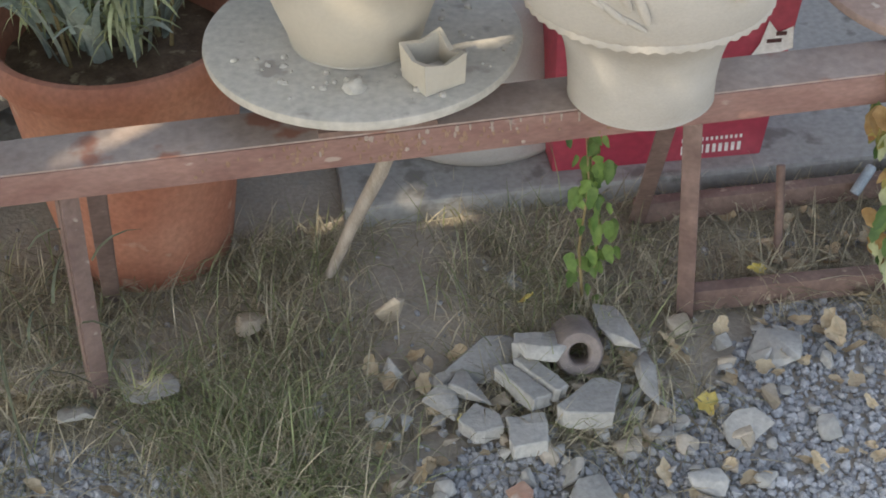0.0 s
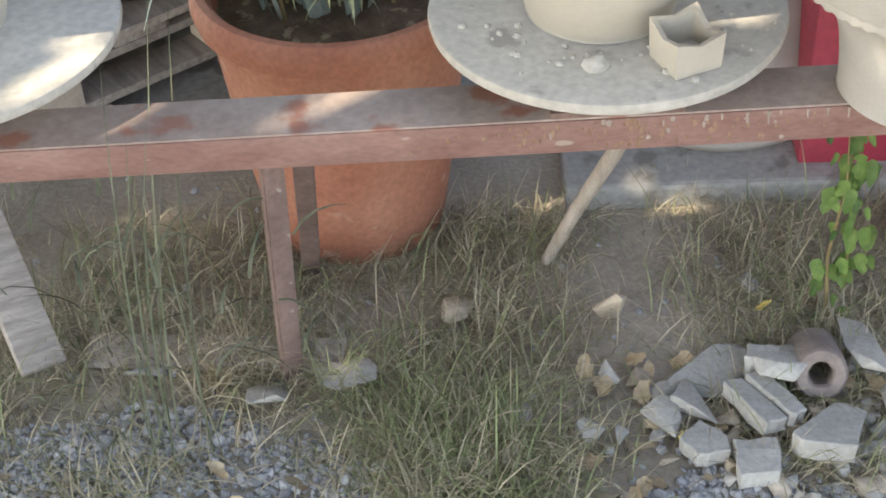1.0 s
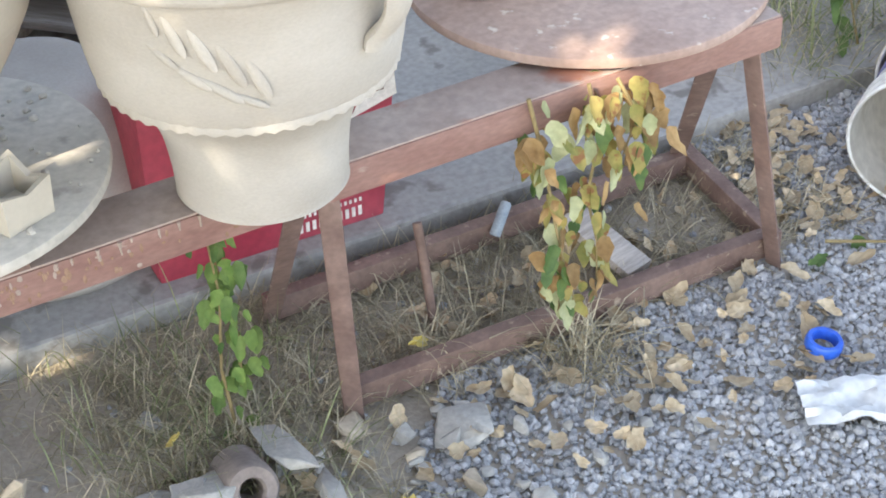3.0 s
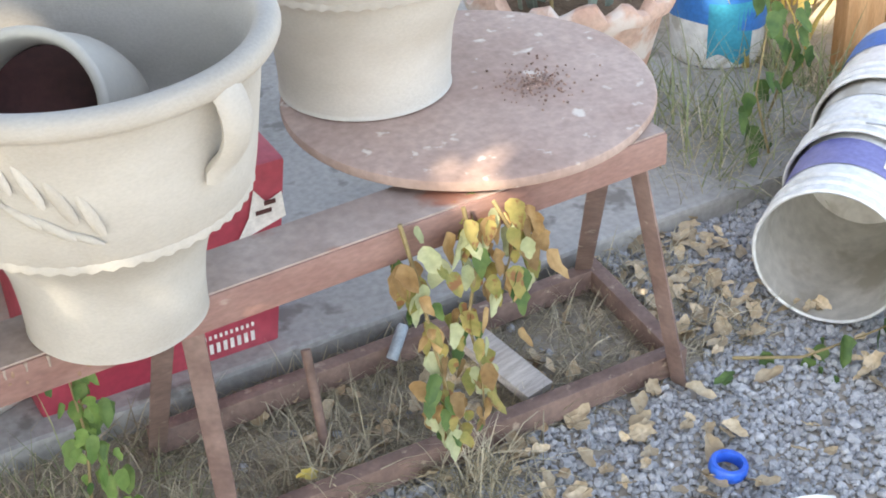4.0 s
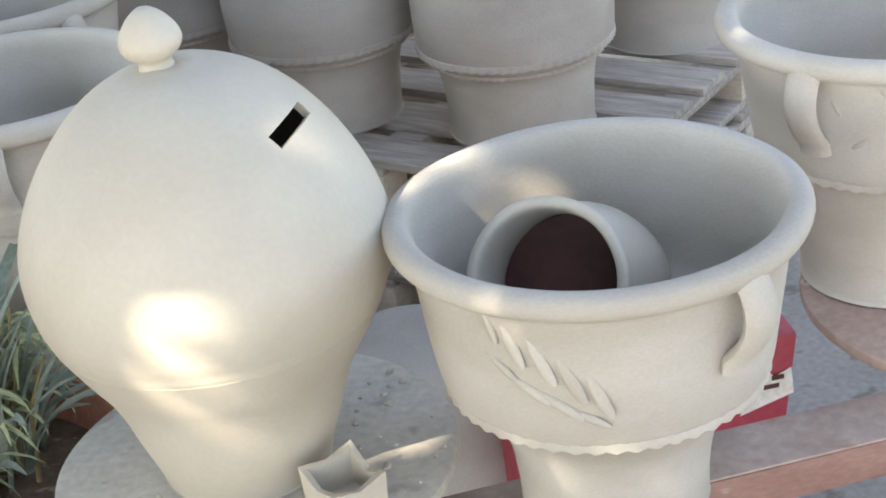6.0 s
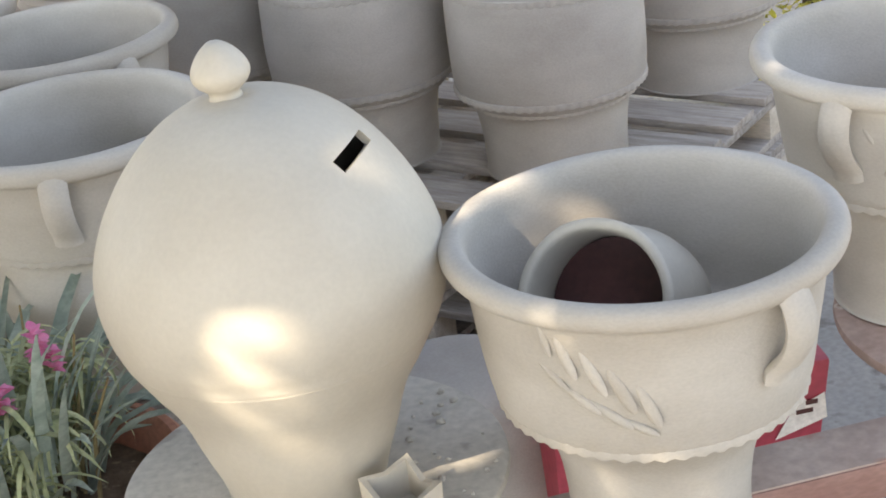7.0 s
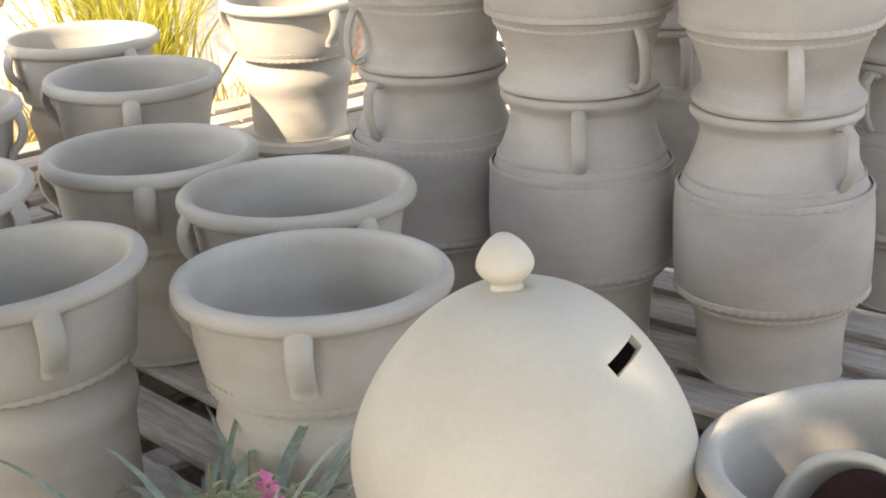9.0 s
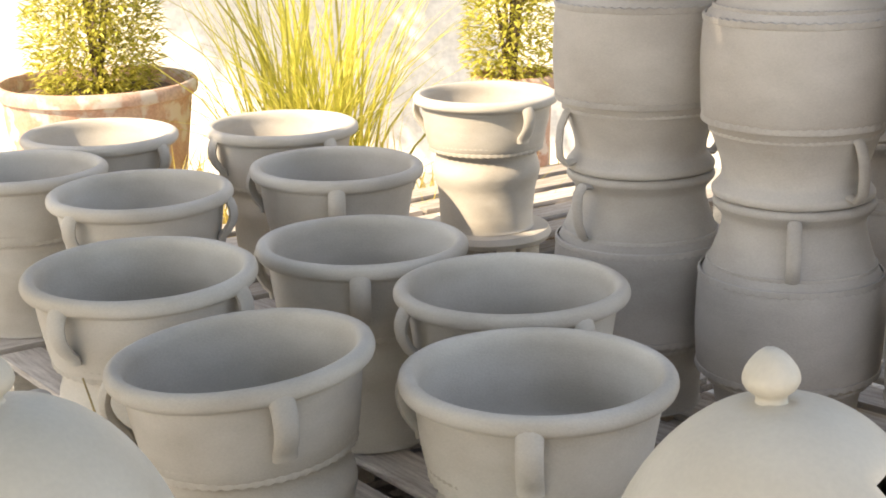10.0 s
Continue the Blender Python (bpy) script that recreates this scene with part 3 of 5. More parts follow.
pot = open_pot("pale grey clay pot with scattered relief leaves on a disc", 0.468, CLAY, (215, 335, 95), 2, "open clay pots", 0.155, 0.287, band=0.52)
pot.matrix_world = pose(1.195, 0.308, 0.724)
sprig(pot, -120, 0.33, 0.192, ((-30, 0.02, 0.05, 20), (-18, 0.06, 0.05, 120), (-8, 0.0, 0.045, 40), (6, 0.05, 0.055, 110), (16, 0.0, 0.05, 50), (28, 0.07, 0.05, 100), (34, 0.015, 0.05, 60), (-2, 0.09, 0.05, 130), (48, 0.04, 0.05, 120)), CLAY)

# small jug lying tilted inside the first pot
jug = thing("clay_jug", "small cream clay jug with dark inside, tilted in a pot", "clay jug", m=pose(0.566, 0.003, 0.977) @ pose(0, 0, 0, 60, 0, -36) @ Matrix.Scale(1.17, 4))
pr = [(0.001, -0.12), (0.06, -0.12), (0.09, -0.09), (0.10, -0.03), (0.094, 0.03), (0.088, 0.07), (0.094, 0.10), (0.098, 0.107), (0.092, 0.112), (0.083, 0.104), (0.08, 0.05), (0.084, 0.0), (0.07, -0.03), (0.001, -0.035)]
part("body", lathe(smooth_profile(pr, 4), 48, 0.002, 5), CLAY_PALE, jug)
# flat dark maroon disc that closes the jug below its rim
part("lining", lathe([(0.001, 0.018), (0.0825, 0.018), (0.0825, 0.022), (0.001, 0.022)], 40), DARK_MAROON, jug, "flat dark maroon disc inside the jug")

# broken clay cup on the disc, and crumbs of clay
cup = thing("broken_clay_box", "broken cream square clay box with jagged rim, on the disc", "pottery shard", m=pose(0.195, -0.095, 0.7565, 0, 0, 24))
bm = bmesh.new()
s, hgt, th = 0.043, 0.060, 0.009
jag = [0.003, -0.009, 0.004, -0.011, 0.013, 0.001, 0.010, -0.007]
loop = [(-s, -s), (0, -s), (s, -s), (s, 0), (s, s), (0, s), (-s, s), (-s, 0)]
lo_o = [bm.verts.new((x * 0.94, y * 0.94, 0)) for x, y in loop]
hi_o = [bm.verts.new((x, y, hgt + jag[i])) for i, (x, y) in enumerate(loop)]
q = (s - th) / s
hi_i = [bm.verts.new((x * q, y * q, hgt + jag[i] - 0.002)) for i, (x, y) in enumerate(loop)]
lo_i = [bm.verts.new((x * q, y * q, 0.012)) for x, y in loop]
for a, b in ((lo_o, hi_o), (hi_o, hi_i), (hi_i, lo_i)):
    for k in range(8):
        bm.faces.new((a[k], a[(k + 1) % 8], b[(k + 1) % 8], b[k]))
bm.faces.new(lo_o)
bm.faces.new(lo_i)
part("wall", bm, CLAY_PALE, cup)
crumb = thing("clay_crumb", "dried crumb of pale clay on the disc", "clay crumb", "clay crumbs")


def lump(size, seed, flat=0.7):
    bm = bmesh.new()
    bmesh.ops.create_icosphere(bm, subdivisions=2, radius=1.0)
    for v in bm.verts:
        d = 1 + 0.35 * noise.noise(v.co * 1.3 + Vector((seed * 7.1, 0, 0))) + 0.15 * noise.noise(v.co * 3.2 + Vector((0, seed * 3.3, 0)))
        v.co = Vector((v.co.x * d, v.co.y * d * 0.85, v.co.z * d * flat)) * size
    return bm


part("lump", lump(0.020, 1), SLIP, crumb)
crumb.matrix_world = pose(0.055, -0.105, 0.764, 0, 0, 20)
for k in range(46):
    a, r = U(-2.9, 0.6), U(0.15, 0.28)
    c = copy_thing(crumb, pose(0.089 + r * math.cos(a), 0.092 + r * math.sin(a), 0.757, U(-30, 30), 0, U(0, 360)))
    c.scale = (U(0.12, 0.42),) * 3

# ---- pallets and stored pots ----
PT = 0.55                                                # top of the pallets
def pallet(m):
    ob = thing("pallet", "weathered grey wooden pallet with gaps between its boards", "pallet", "wooden pallets", m=m)
    for k in range(5):
        bm = bmesh.new()
        box(bm, (-0.6, -0.5 + k * 0.212, -0.022), (0.6, -0.5 + k * 0.212 + 0.138, 0), 0.003)
        part("board", bm, WOOD, ob)
    for x in (-0.55, 0.0, 0.55):
        bm = bmesh.new()
        box(bm, (x - 0.05, -0.5, -0.044), (x + 0.05, 0.478, -0.0225), 0.003)
        part("bearer", bm, WOOD, ob)
        for y in (-0.45, -0.01, 0.43):
            bm = bmesh.new()
            box(bm, (x - 0.05, y - 0.05, -0.13), (x + 0.05, y + 0.05, -0.0445), 0.003)
            part("block", bm, WOOD_PALE, ob)
        bm = bmesh.new()
        box(bm, (x - 0.05, -0.5, -0.152), (x + 0.05, 0.478, -0.1305), 0.003)
        part("runner", bm, WOOD, ob)
    return ob


first = pallet(pose(-0.379, 1.557, PT, 0, 0, -52))
spots = [(-1.423, 1.236, -52), (-1.131, 2.519, -52), (-0.105, 2.863, -52), (0.81, 1.94, -44), (-1.965, 3.326, 38), (-1.004, 4.078, 38), (-0.042, 4.829, 38)]
for x, y, a in spots:
    copy_thing(first, pose(x, y, PT, 0, 0, a))
    for lv in (1, 2):
        copy_thing(first, pose(x + U(-0.008, 0.008), y + U(-0.008, 0.008), PT - 0.153 * lv, 0, 0, a + U(-0.8, 0.8)))
for lv in (1, 2):
    copy_thing(first, pose(-0.379, 1.557, PT - 0.153 * lv, 0, 0, -52 + U(-1, 1)))
block = thing("concrete_block", "grey concrete block under the pallets", "concrete block", "blocks under pallets")
bm = bmesh.new()
box(bm, (-0.2, -0.1, 0.0), (0.2, 0.1, PT - 0.153 * 2 - 0.1525 - 0.05), 0.004)
part("body", bm, CONCRETE, block)
block.matrix_world = pose(-0.379, 1.557, 0.0505, 0, 0, -52)
for x, y, a in [(-0.379, 1.557, -52)] + spots:
    for dx in (-0.45, 0.45):
        copy_thing(block, pose(x, y, 0.0505, 0, 0, a) @ pose(dx, 0, 0))

A = open_pot("grey-white raw clay pot with rolled rim and strap handles", 0.541, CLAY, (-95, 25, 165), 6, "open clay pots", 0.185, 0.286, True, 0.60)
A.matrix_world = pose(-0.241, 1.00, PT + 0.001)
for x, y, turn in ((-0.86, 1.10, 30), (-0.279, 1.62, 40), (-0.674, 2.04, 8), (-1.402, 2.68, -30), (-0.834, 3.02, 10), (-1.76, 3.62, 70), (-1.10, 3.75, 50), (-1.88, 3.03, 60)):
    # the second one stands on a chip and leans
    copy_thing(A, (pose(x + 0.045, y, PT + 0.018, 0, -5, 0) if turn == 30 else pose(x, y, PT + 0.001, U(-0.8, 0.8), U(-0.8, 0.8), 0)) @ pose(0, 0, 0, 0, 0, turn))
copy_thing(A, pose(-1.18, 1.645, PT + 0.045, 0, -1.5, 75))
tall = jar("tall grey clay jar with thumbed bands, stacked mouth to mouth", "stacked clay jars", 3)
tall.matrix_world = pose(0.87, 1.62, PT + 0.001, 0, 0, 100)
for n_, (x, y, a) in enumerate(((0.87, 1.62, 100), (0.445, 1.92, 60), (0.09, 2.28, 20), (1.40, 2.06, 10), (0.85, 2.75, 70))):
    if n_:
        copy_thing(tall, pose(x, y, PT + 0.001, 0, 0, a))
    copy_thing(tall, pose(x + U(-0.006, 0.006), y, PT + 0.001 + 1.358, 180, 0, -a + U(20, 60)))
    copy_thing(tall, pose(x + U(-0.006, 0.006), y, PT + 0.001 + 1.3585, 0, 0, a + U(30, 90)))
K = copy_thing(A, pose(-0.34, 4.12, PT + 0.045, 0, 0, 140))
stand = thing("clay_plate", "round clay base plate under a jar", "clay plate", m=pose(-0.34, 4.12, PT + 0.001))
part("plate", lathe([(0.001, 0), (0.25, 0), (0.262, 0.02), (0.25, 0.043), (0.001, 0.043)], 48, 0.003), CLAY, stand)
copy_thing(stand, pose(-1.20, 1.665, PT + 0.001))["label"] = "round clay base plate under an open pot"
urn = thing("upturned_pot", "grey clay pot upturned on the slab behind the bench", "clay pot", m=pose(0.42, 0.86, 0.051))
part("body", lathe(smooth_profile([(0.25, 0), (0.262, 0.02), (0.25, 0.05), (0.235, 0.2), (0.2, 0.34), (0.14, 0.4), (0.001, 0.41)], 4), 48, 0.004), CLAY_GREY, urn)


# ---- planters ----
def planter(label, m, h, r_top, r_base, material, broken=False):
    ob = thing("planter", label, "plant pot", m=m)
    t = 0.022
    pr = [(0.001, 0), (r_base - 0.01, 0), (r_base, 0.01), (r_base + 0.3 * (r_top - r_base), 0.3 * h), (r_top - 0.02, h - 0.085), (r_top - 0.014, h - 0.072),
          (r_top + 0.006, h - 0.064), (r_top + 0.012, h - 0.04), (r_top + 0.010, h - 0.012), (r_top, h), (r_top - 0.015, h + 0.001), (r_top - t - 0.004, h - 0.012), (r_top - t - 0.012, h - 0.07), (r_top - t - 0.03, h * 0.7), (0.001, h * 0.68)]
    bm = lathe(pr, 72, 0.003, h)
    if broken:
        for v in bm.verts:
            if v.co.z > h - 0.075:
                a = math.atan2(v.co.y, v.co.x)
                v.co.z -= max(0, 0.075 * noise.noise(Vector((math.cos(a) * 3.1, math.sin(a) * 3.1, 1))) + 0.02 * noise.noise(Vector((math.cos(a) * 14, math.sin(a) * 14, 5))) + 0.015) * (v.co.z - h + 0.085) / 0.085
    part("pot", bm, material, ob)
    s_ = lathe([(r_top - t - 0.014, h - 0.075), (r_top * 0.5, h - 0.062), (0.001, h - 0.058)], 40, 0.0, close=False)
    for v in s_.verts:
        v.co.z += 0.012 * noise.noise(v.co * 18)
    part("soil", s_, SOIL, ob, "dry dark soil")
    return ob


planter("orange terracotta planter with rounded rim and a clay drip", pose(-0.40, 0.52, -0.01), 0.60, 0.278, 0.19, TERRA)
planter("pale limed terracotta planter with a broken rim", pose(2.075, 0.95, 0.051), 0.47, 0.255, 0.14, TERRA_PALE, True)


def strap_plant(name, label, x, y, z, r, count, length, seed, flowers=(), lift=(0.5, 1.4), droopers=0):
    rr = random.Random(seed)
    ob = thing(name, label, "plant", m=pose(x, y, z))
    rows = []
    for _ in range(count):
        a, q = rr.uniform(0, 6.283), r * math.sqrt(rr.random())
        # the leaves on the shaded side stand, the others arch over
        front = math.sin(a) < 0
        rows.append(((q * math.cos(a), q * math.sin(a), rr.uniform(-0.01, 0.12)), a + rr.uniform(-0.6, 0.6), length * rr.uniform(0.55, 1.15), rr.uniform(0.022, 0.042),
                     rr.uniform(1.1, 1.5) if front else rr.uniform(*lift), rr.uniform(0.4, 1.5) if front else rr.uniform(0.9, 2.6), rr.uniform(-0.5, 0.5)))
    v, f = blade_mesh(rows, 6)
    lf = new("foliage", raw("foliage", v, f, GREY_LEAF, True))
    lf.parent = ob
    if droopers:
        rows = []
        for _ in range(droopers // 9):
            a, q = rr.uniform(0, 6.28), r * rr.uniform(0.3, 1.0)
            tip = Vector((q * math.cos(a), q * math.sin(a), rr.uniform(0.10, 0.26)))
            for _ in range(9):
                rows.append((tip + Vector((rr.gauss(0, 0.01), rr.gauss(0, 0.01), rr.uniform(-0.04, 0.02))), rr.uniform(0, 6.28), length * rr.uniform(0.18, 0.36), rr.uniform(0.009, 0.016), rr.uniform(-0.4, 0.7), rr.uniform(1.2, 2.4), rr.uniform(-0.5, 0.5)))
        v, f = blade_mesh(rows, 5)
        dl = new("drooping_foliage", raw("drooping_foliage", v, f, OLIVE_LEAF, True))
        dl.parent = ob
        dl["label"] = "olive-green drooping narrow leaves"
    bm = bmesh.new()
    for _ in range(14):
        a, q = rr.uniform(0, 6.283), r * rr.random()
        b = Vector((q * math.cos(a), q * math.sin(a), 0))
        tube(bm, [b, b * 1.15 + Vector((0, 0, 0.15)), b * 1.5 + Vector((0, 0, rr.uniform(0.22, 0.34)))], (0.005, 0.004, 0.002), 6)
    part("stem", bm, STEM, ob)
    for c in flowers:
        c = Vector(c)
        pv, pf = leaf_mesh([(c + Vector((0, 0, rr.uniform(-0.03, 0.03))), (math.cos(b), math.sin(b), rr.uniform(0.1, 0.8)), (0, 0, 1), 0.026, 0.018) for b in [rr.uniform(0, 6.3) for _ in range(18)]])
        fl = new("flower", raw("flower", pv, pf, PINK, True))
        fl.parent = ob
        fl["label"] = "small pink ragged flower"
    return ob


strap_plant("flowering_plant", "grey-green strap-leaved plant with pink flowers in a planter", -0.42, 0.55, 0.53, 0.15, 105, 0.40, 5, ((0.02, -0.10, 0.26), (0.09, -0.05, 0.33), (0.11, -0.07, 0.31)), (0.7, 1.4), 600)
strap_plant("potted_plant", "sparse grey-green strap-leaved plant in a broken planter", 2.075, 0.95, 0.46, 0.18, 60, 0.24, 9)


# ---- red carton behind the bench ----
carton = thing("red_carton", "creased red printed carton standing behind the bench", "carton", m=pose(0.832, 0.63, 0.051, 2, 0, 0))
bm = bmesh.new()
box(bm, (-0.275, -0.07, 0), (0.29, 0.12, 0.43), 0.008)
for v in bm.verts:
    v.co += Vector((0, 0.012, 0.006)) * noise.noise(v.co * 6)
    if v.co.x > 0.2 and v.co.z < 0.1:
        v.co.x -= 0.05
face = part("box", bm, RED_CARD, carton)
bm = bmesh.new()
vs = [bm.verts.new(p) for p in ((0.17, -0.076, 0.27), (0.28, -0.076, 0.30), (0.275, -0.076, 0.36), (0.24, -0.076, 0.345), (0.215, -0.076, 0.38), (0.20, -0.076, 0.32))]
bm.faces.new(vs)
part("torn_print", bm, WHITE_INK, face, "torn white print")
bm = bmesh.new()
for x_, z_, w_ in ((0.215, 0.325, 0.035), (0.235, 0.343, 0.025)):
    box(bm, (x_, -0.0775, z_ - 0.005), (x_ + w_, -0.0762, z_ + 0.005))
part("dark_print_bar", bm, DARK_MAROON, face, "dark print bars")
bm = bmesh.new()
for r_, (z_, hh, n2) in enumerate(((0.062, 0.009, 13), (0.033, 0.024, 10))):
    x_ = 0.035
    for k in range(n2):
        w_ = 0.155 / n2
        box(bm, (x_ + 0.003, -0.0775, z_ - hh / 2), (x_ + w_ * 0.72, -0.0755, z_ + hh / 2))
        x_ += w_
part("print_bar", bm, WHITE_INK, face, "rows of white printed bars")


# ---- buckets ----
def bucket(label, m, bands, wire=True, group=""):
    """A 20-litre pail: tapered wall, collar rings, rolled rim, floor, label bands and a wire handle."""
    ob = thing("bucket", label, "bucket", group, m=m)
    pr = [(0.001, 0), (0.122, 0), (0.128, 0.006), (0.140, 0.25), (0.1415, 0.28), (0.148, 0.283), (0.148, 0.289), (0.142, 0.292), (0.144, 0.318), (0.150, 0.321), (0.150, 0.327), (0.1445, 0.33),
          (0.146, 0.356), (0.151, 0.36), (0.152, 0.366), (0.148, 0.370), (0.144, 0.366)]
    shell = part("wall", lathe(pr, 64, 0.0015, 1, close=False), PLASTIC, ob)
    part("lining", lathe([(0.1435, 0.367), (0.1375, 0.25), (0.1255, 0.012), (0.001, 0.012)], 64, 0.0015, 1, close=False), PLASTIC_IN, ob, "stained inside with dried paint")
    for name, z0, z1, a0, a1, material, lab in bands:
        bm = bmesh.new()
        seg = 40
        rows = []
        for zz in (z0, (z0 + z1) / 2, z1):
            rr = 0.1285 + (zz - 0.006) * (0.012 / 0.244) + 0.0016
            rows.append([bm.verts.new((rr * math.cos(radians(a0 + (a1 - a0) * k / seg)), rr * math.sin(radians(a0 + (a1 - a0) * k / seg)), zz + 0.018 * math.sin(k * 0.16) * (zz == z0))) for k in range(seg + 1)])
        for p, q_ in zip(rows, rows[1:]):
            for k in range(seg):
                bm.faces.new((p[k], p[k + 1], q_[k + 1], q_[k]))
        part(name, bm, material, shell, lab)
    if wire:
        bm = bmesh.new()
        tube(bm, [(0.154 * math.cos(t), 0.154 * math.sin(t) , 0.34 - 0.10 * abs(math.sin(t)) ** 1.5) for t in [math.pi * k / 20 - math.pi for k in range(21)]], 0.0022, 6)
        part("wire_handle", bm, WIRE, ob)
    return ob


bucket("open white paint bucket with blue and teal label", pose(2.70, 1.14, 0.051, 0, 0, -60),
       (("label_band", 0.12, 0.25, -150, 60, BLUE, "blue label"), ("label_patch", 0.03, 0.2, -80, -25, CYAN, "teal label patch")), True, "paint buckets")
def label_bars(ob, z0, z1, a0, a1):
    bm = bmesh.new()
    for k in range(4):
        a = radians(a0 + (a1 - a0) * k / 4)
        w = radians((a1 - a0) / 4) * 0.62
        vs = []
        for zz in (z0, z1):
            rr = 0.1285 + (zz - 0.006) * (0.012 / 0.244) + 0.0032
            vs.append([bm.verts.new((rr * math.cos(a + w * j / 4), rr * math.sin(a + w * j / 4), zz)) for j in range(5)])
        for j in range(4):
            bm.faces.new((vs[0][j], vs[0][j + 1], vs[1][j + 1], vs[1][j]))
    part("print_bar", bm, WHITE_INK, next(c for c in ob.children if c.name.startswith("wall")), "white print bars")


axis = Vector((0.806, 0.592, 0.0)).normalized()
turn = math.degrees(math.atan2(axis.y, axis.x))
for n_ in range(3):
    c = Vector((2.115, 0.035, 0.162)) + axis * (0.40 + 0.28 * n_)
    lab = (("label_band", 0.12, 0.235, -180, 180, NAVY, "violet label band"),) if n_ == 0 else (("label_band", 0.07, 0.17, -180, 180, BLUE if n_ == 2 else PLASTIC_IN, ""),)
    b_ = bucket("dirty white paint bucket lying in a nested row", Matrix.Translation(c) @ pose(0, 0, 0, 0, 0, turn) @ pose(0, 0, 0, 0, -90, 0) @ Matrix.Scale(1.08, 4), lab, n_ == 1, "paint buckets")
    if n_ == 0:
        label_bars(b_, 0.15, 0.205, -80, -20)
bucket("dirty white paint bucket lying on its side on gravel", Matrix.Translation((2.43, -0.245, 0.151)) @ pose(0, 0, 0, 0, 0, 24) @ pose(0, 0, 0, 0, -90, 0),
       (("label_band", 0.1, 0.2, -180, 180, NAVY, "violet label band"),), True, "paint buckets")

# wooden table at the far end
tb = thing("wooden_table", "rough wooden table with orange planks and a blue top", "table")
for x, y in ((2.96, 0.86), (3.22, 0.93), (4.1, 1.1)):
    bm = bmesh.new()
    box(bm, (x - 0.07, y - 0.025, -0.01), (x + 0.07, y + 0.025, 0.62), 0.005)
    part("leg", bm, WOOD_POST, tb)
bm = bmesh.new()
box(bm, (2.85, 0.80, 0.62), (4.3, 1.9, 0.66), 0.006)
part("tabletop", bm, POLISH, tb, "blue painted tabletop edge")

# ---- far yard ----
planter("large sunlit terracotta planter with double rim", pose(-2.25, 5.6, 0.051), 0.92, 0.48, 0.36, TERRA_PALE)
planter("sunlit pale clay planter by the wall", pose(-0.2, 5.5, 0.051), 0.94, 0.20, 0.14, TERRA_PALE)


def bush(name, label, x, y, z, r, h, count, leaf, material, seed):
    rr = random.Random(seed)
    ob = thing(name, label, "shrub", m=pose(x, y, z))
    bm = bmesh.new()
    for _ in range(9):
        a, q = rr.uniform(0, 6.28), rr.uniform(0.1, 0.8) * r
        tube(bm, [(0, 0, 0), (q * 0.4 * math.cos(a), q * 0.4 * math.sin(a), h * 0.45), (q * math.cos(a), q * math.sin(a), h * rr.uniform(0.7, 0.98))], (0.014, 0.009, 0.003), 6)
    part("branch", bm, BARK, ob)
    rows = []
    for _ in range(count):
        a, t = rr.uniform(0, 6.28), rr.random()
        q = r * math.sqrt(rr.random()) * (0.55 + 0.6 * math.sin(math.pi * min(t + 0.15, 1)))
        p = Vector((q * math.cos(a), q * math.sin(a), h * t))
        rows.append((p, (math.cos(a) + rr.uniform(-0.6, 0.6), math.sin(a) + rr.uniform(-0.6, 0.6), rr.uniform(-0.4, 1.0)), (rr.uniform(-0.4, 0.4), rr.uniform(-0.4, 0.4), 1), leaf * rr.uniform(0.6, 1.3), leaf * 0.34))
    v, f = leaf_mesh(rows)
    lf = new("foliage", raw("foliage", v, f, material, True))
    lf.parent = ob
    return ob


bush("shrub", "dense small-leaved green shrub growing in a large planter", -2.25, 5.6, 0.86, 0.3, 1.0, 9000, 0.045, PAINTED_SUN_LEAF, 21)
bush("shrub", "sunlit small-leaved shrub in a pale planter", -0.22, 5.5, 0.86, 0.20, 0.9, 4600, 0.045, PAINTED_SUN_LEAF, 22)
# stands in the crown's shade; its sunlit look comes from the leaf colour
bush("shrub", "green shrub beside the stacked jars", 2.25, 3.2, 0.0, 0.5, 1.6, 4200, 0.065, PAINTED_SUN_LEAF, 23)


def reeds(label, x, y, rx, ry, count, hgt, seed, material, name="reeds"):
    rr = random.Random(seed)
    rows = [((x + rx * max(-2, min(2, rr.gauss(0, 1))), y + ry * max(-2, min(2, rr.gauss(0, 1))), 0.0), rr.uniform(0, 6.28), hgt * rr.uniform(0.45, 1.1), rr.uniform(0.010, 0.030), rr.uniform(1.25, 1.55), rr.uniform(0.1, 1.4), 0.2) for _ in range(count)]
    v, f = blade_mesh(rows, 5)
    tagged(new(name, raw(name, v, f, material, True)), label, "reeds", kind="stuff")


reeds("tall sunlit yellow-green reeds by the wall", -1.2, 5.7, 0.13, 0.10, 300, 1.9, 31, PAINTED_SUN_LEAF)
reeds("dry sunlit straw in the yard", -1.3, 5.3, 0.9, 0.3, 620, 0.75, 32, PAINTED_SUN_STRAW, "dry_straw")
reeds("dry sunlit straw beside the table", 3.3, 1.75, 0.25, 0.22, 700, 0.40, 34, PAINTED_SUN_STRAW, "dry_straw")
reeds("dry sunlit straw beyond the table", 4.7, 2.6, 1.0, 0.8, 5200, 0.65, 33, PAINTED_SUN_STRAW, "dry_straw")

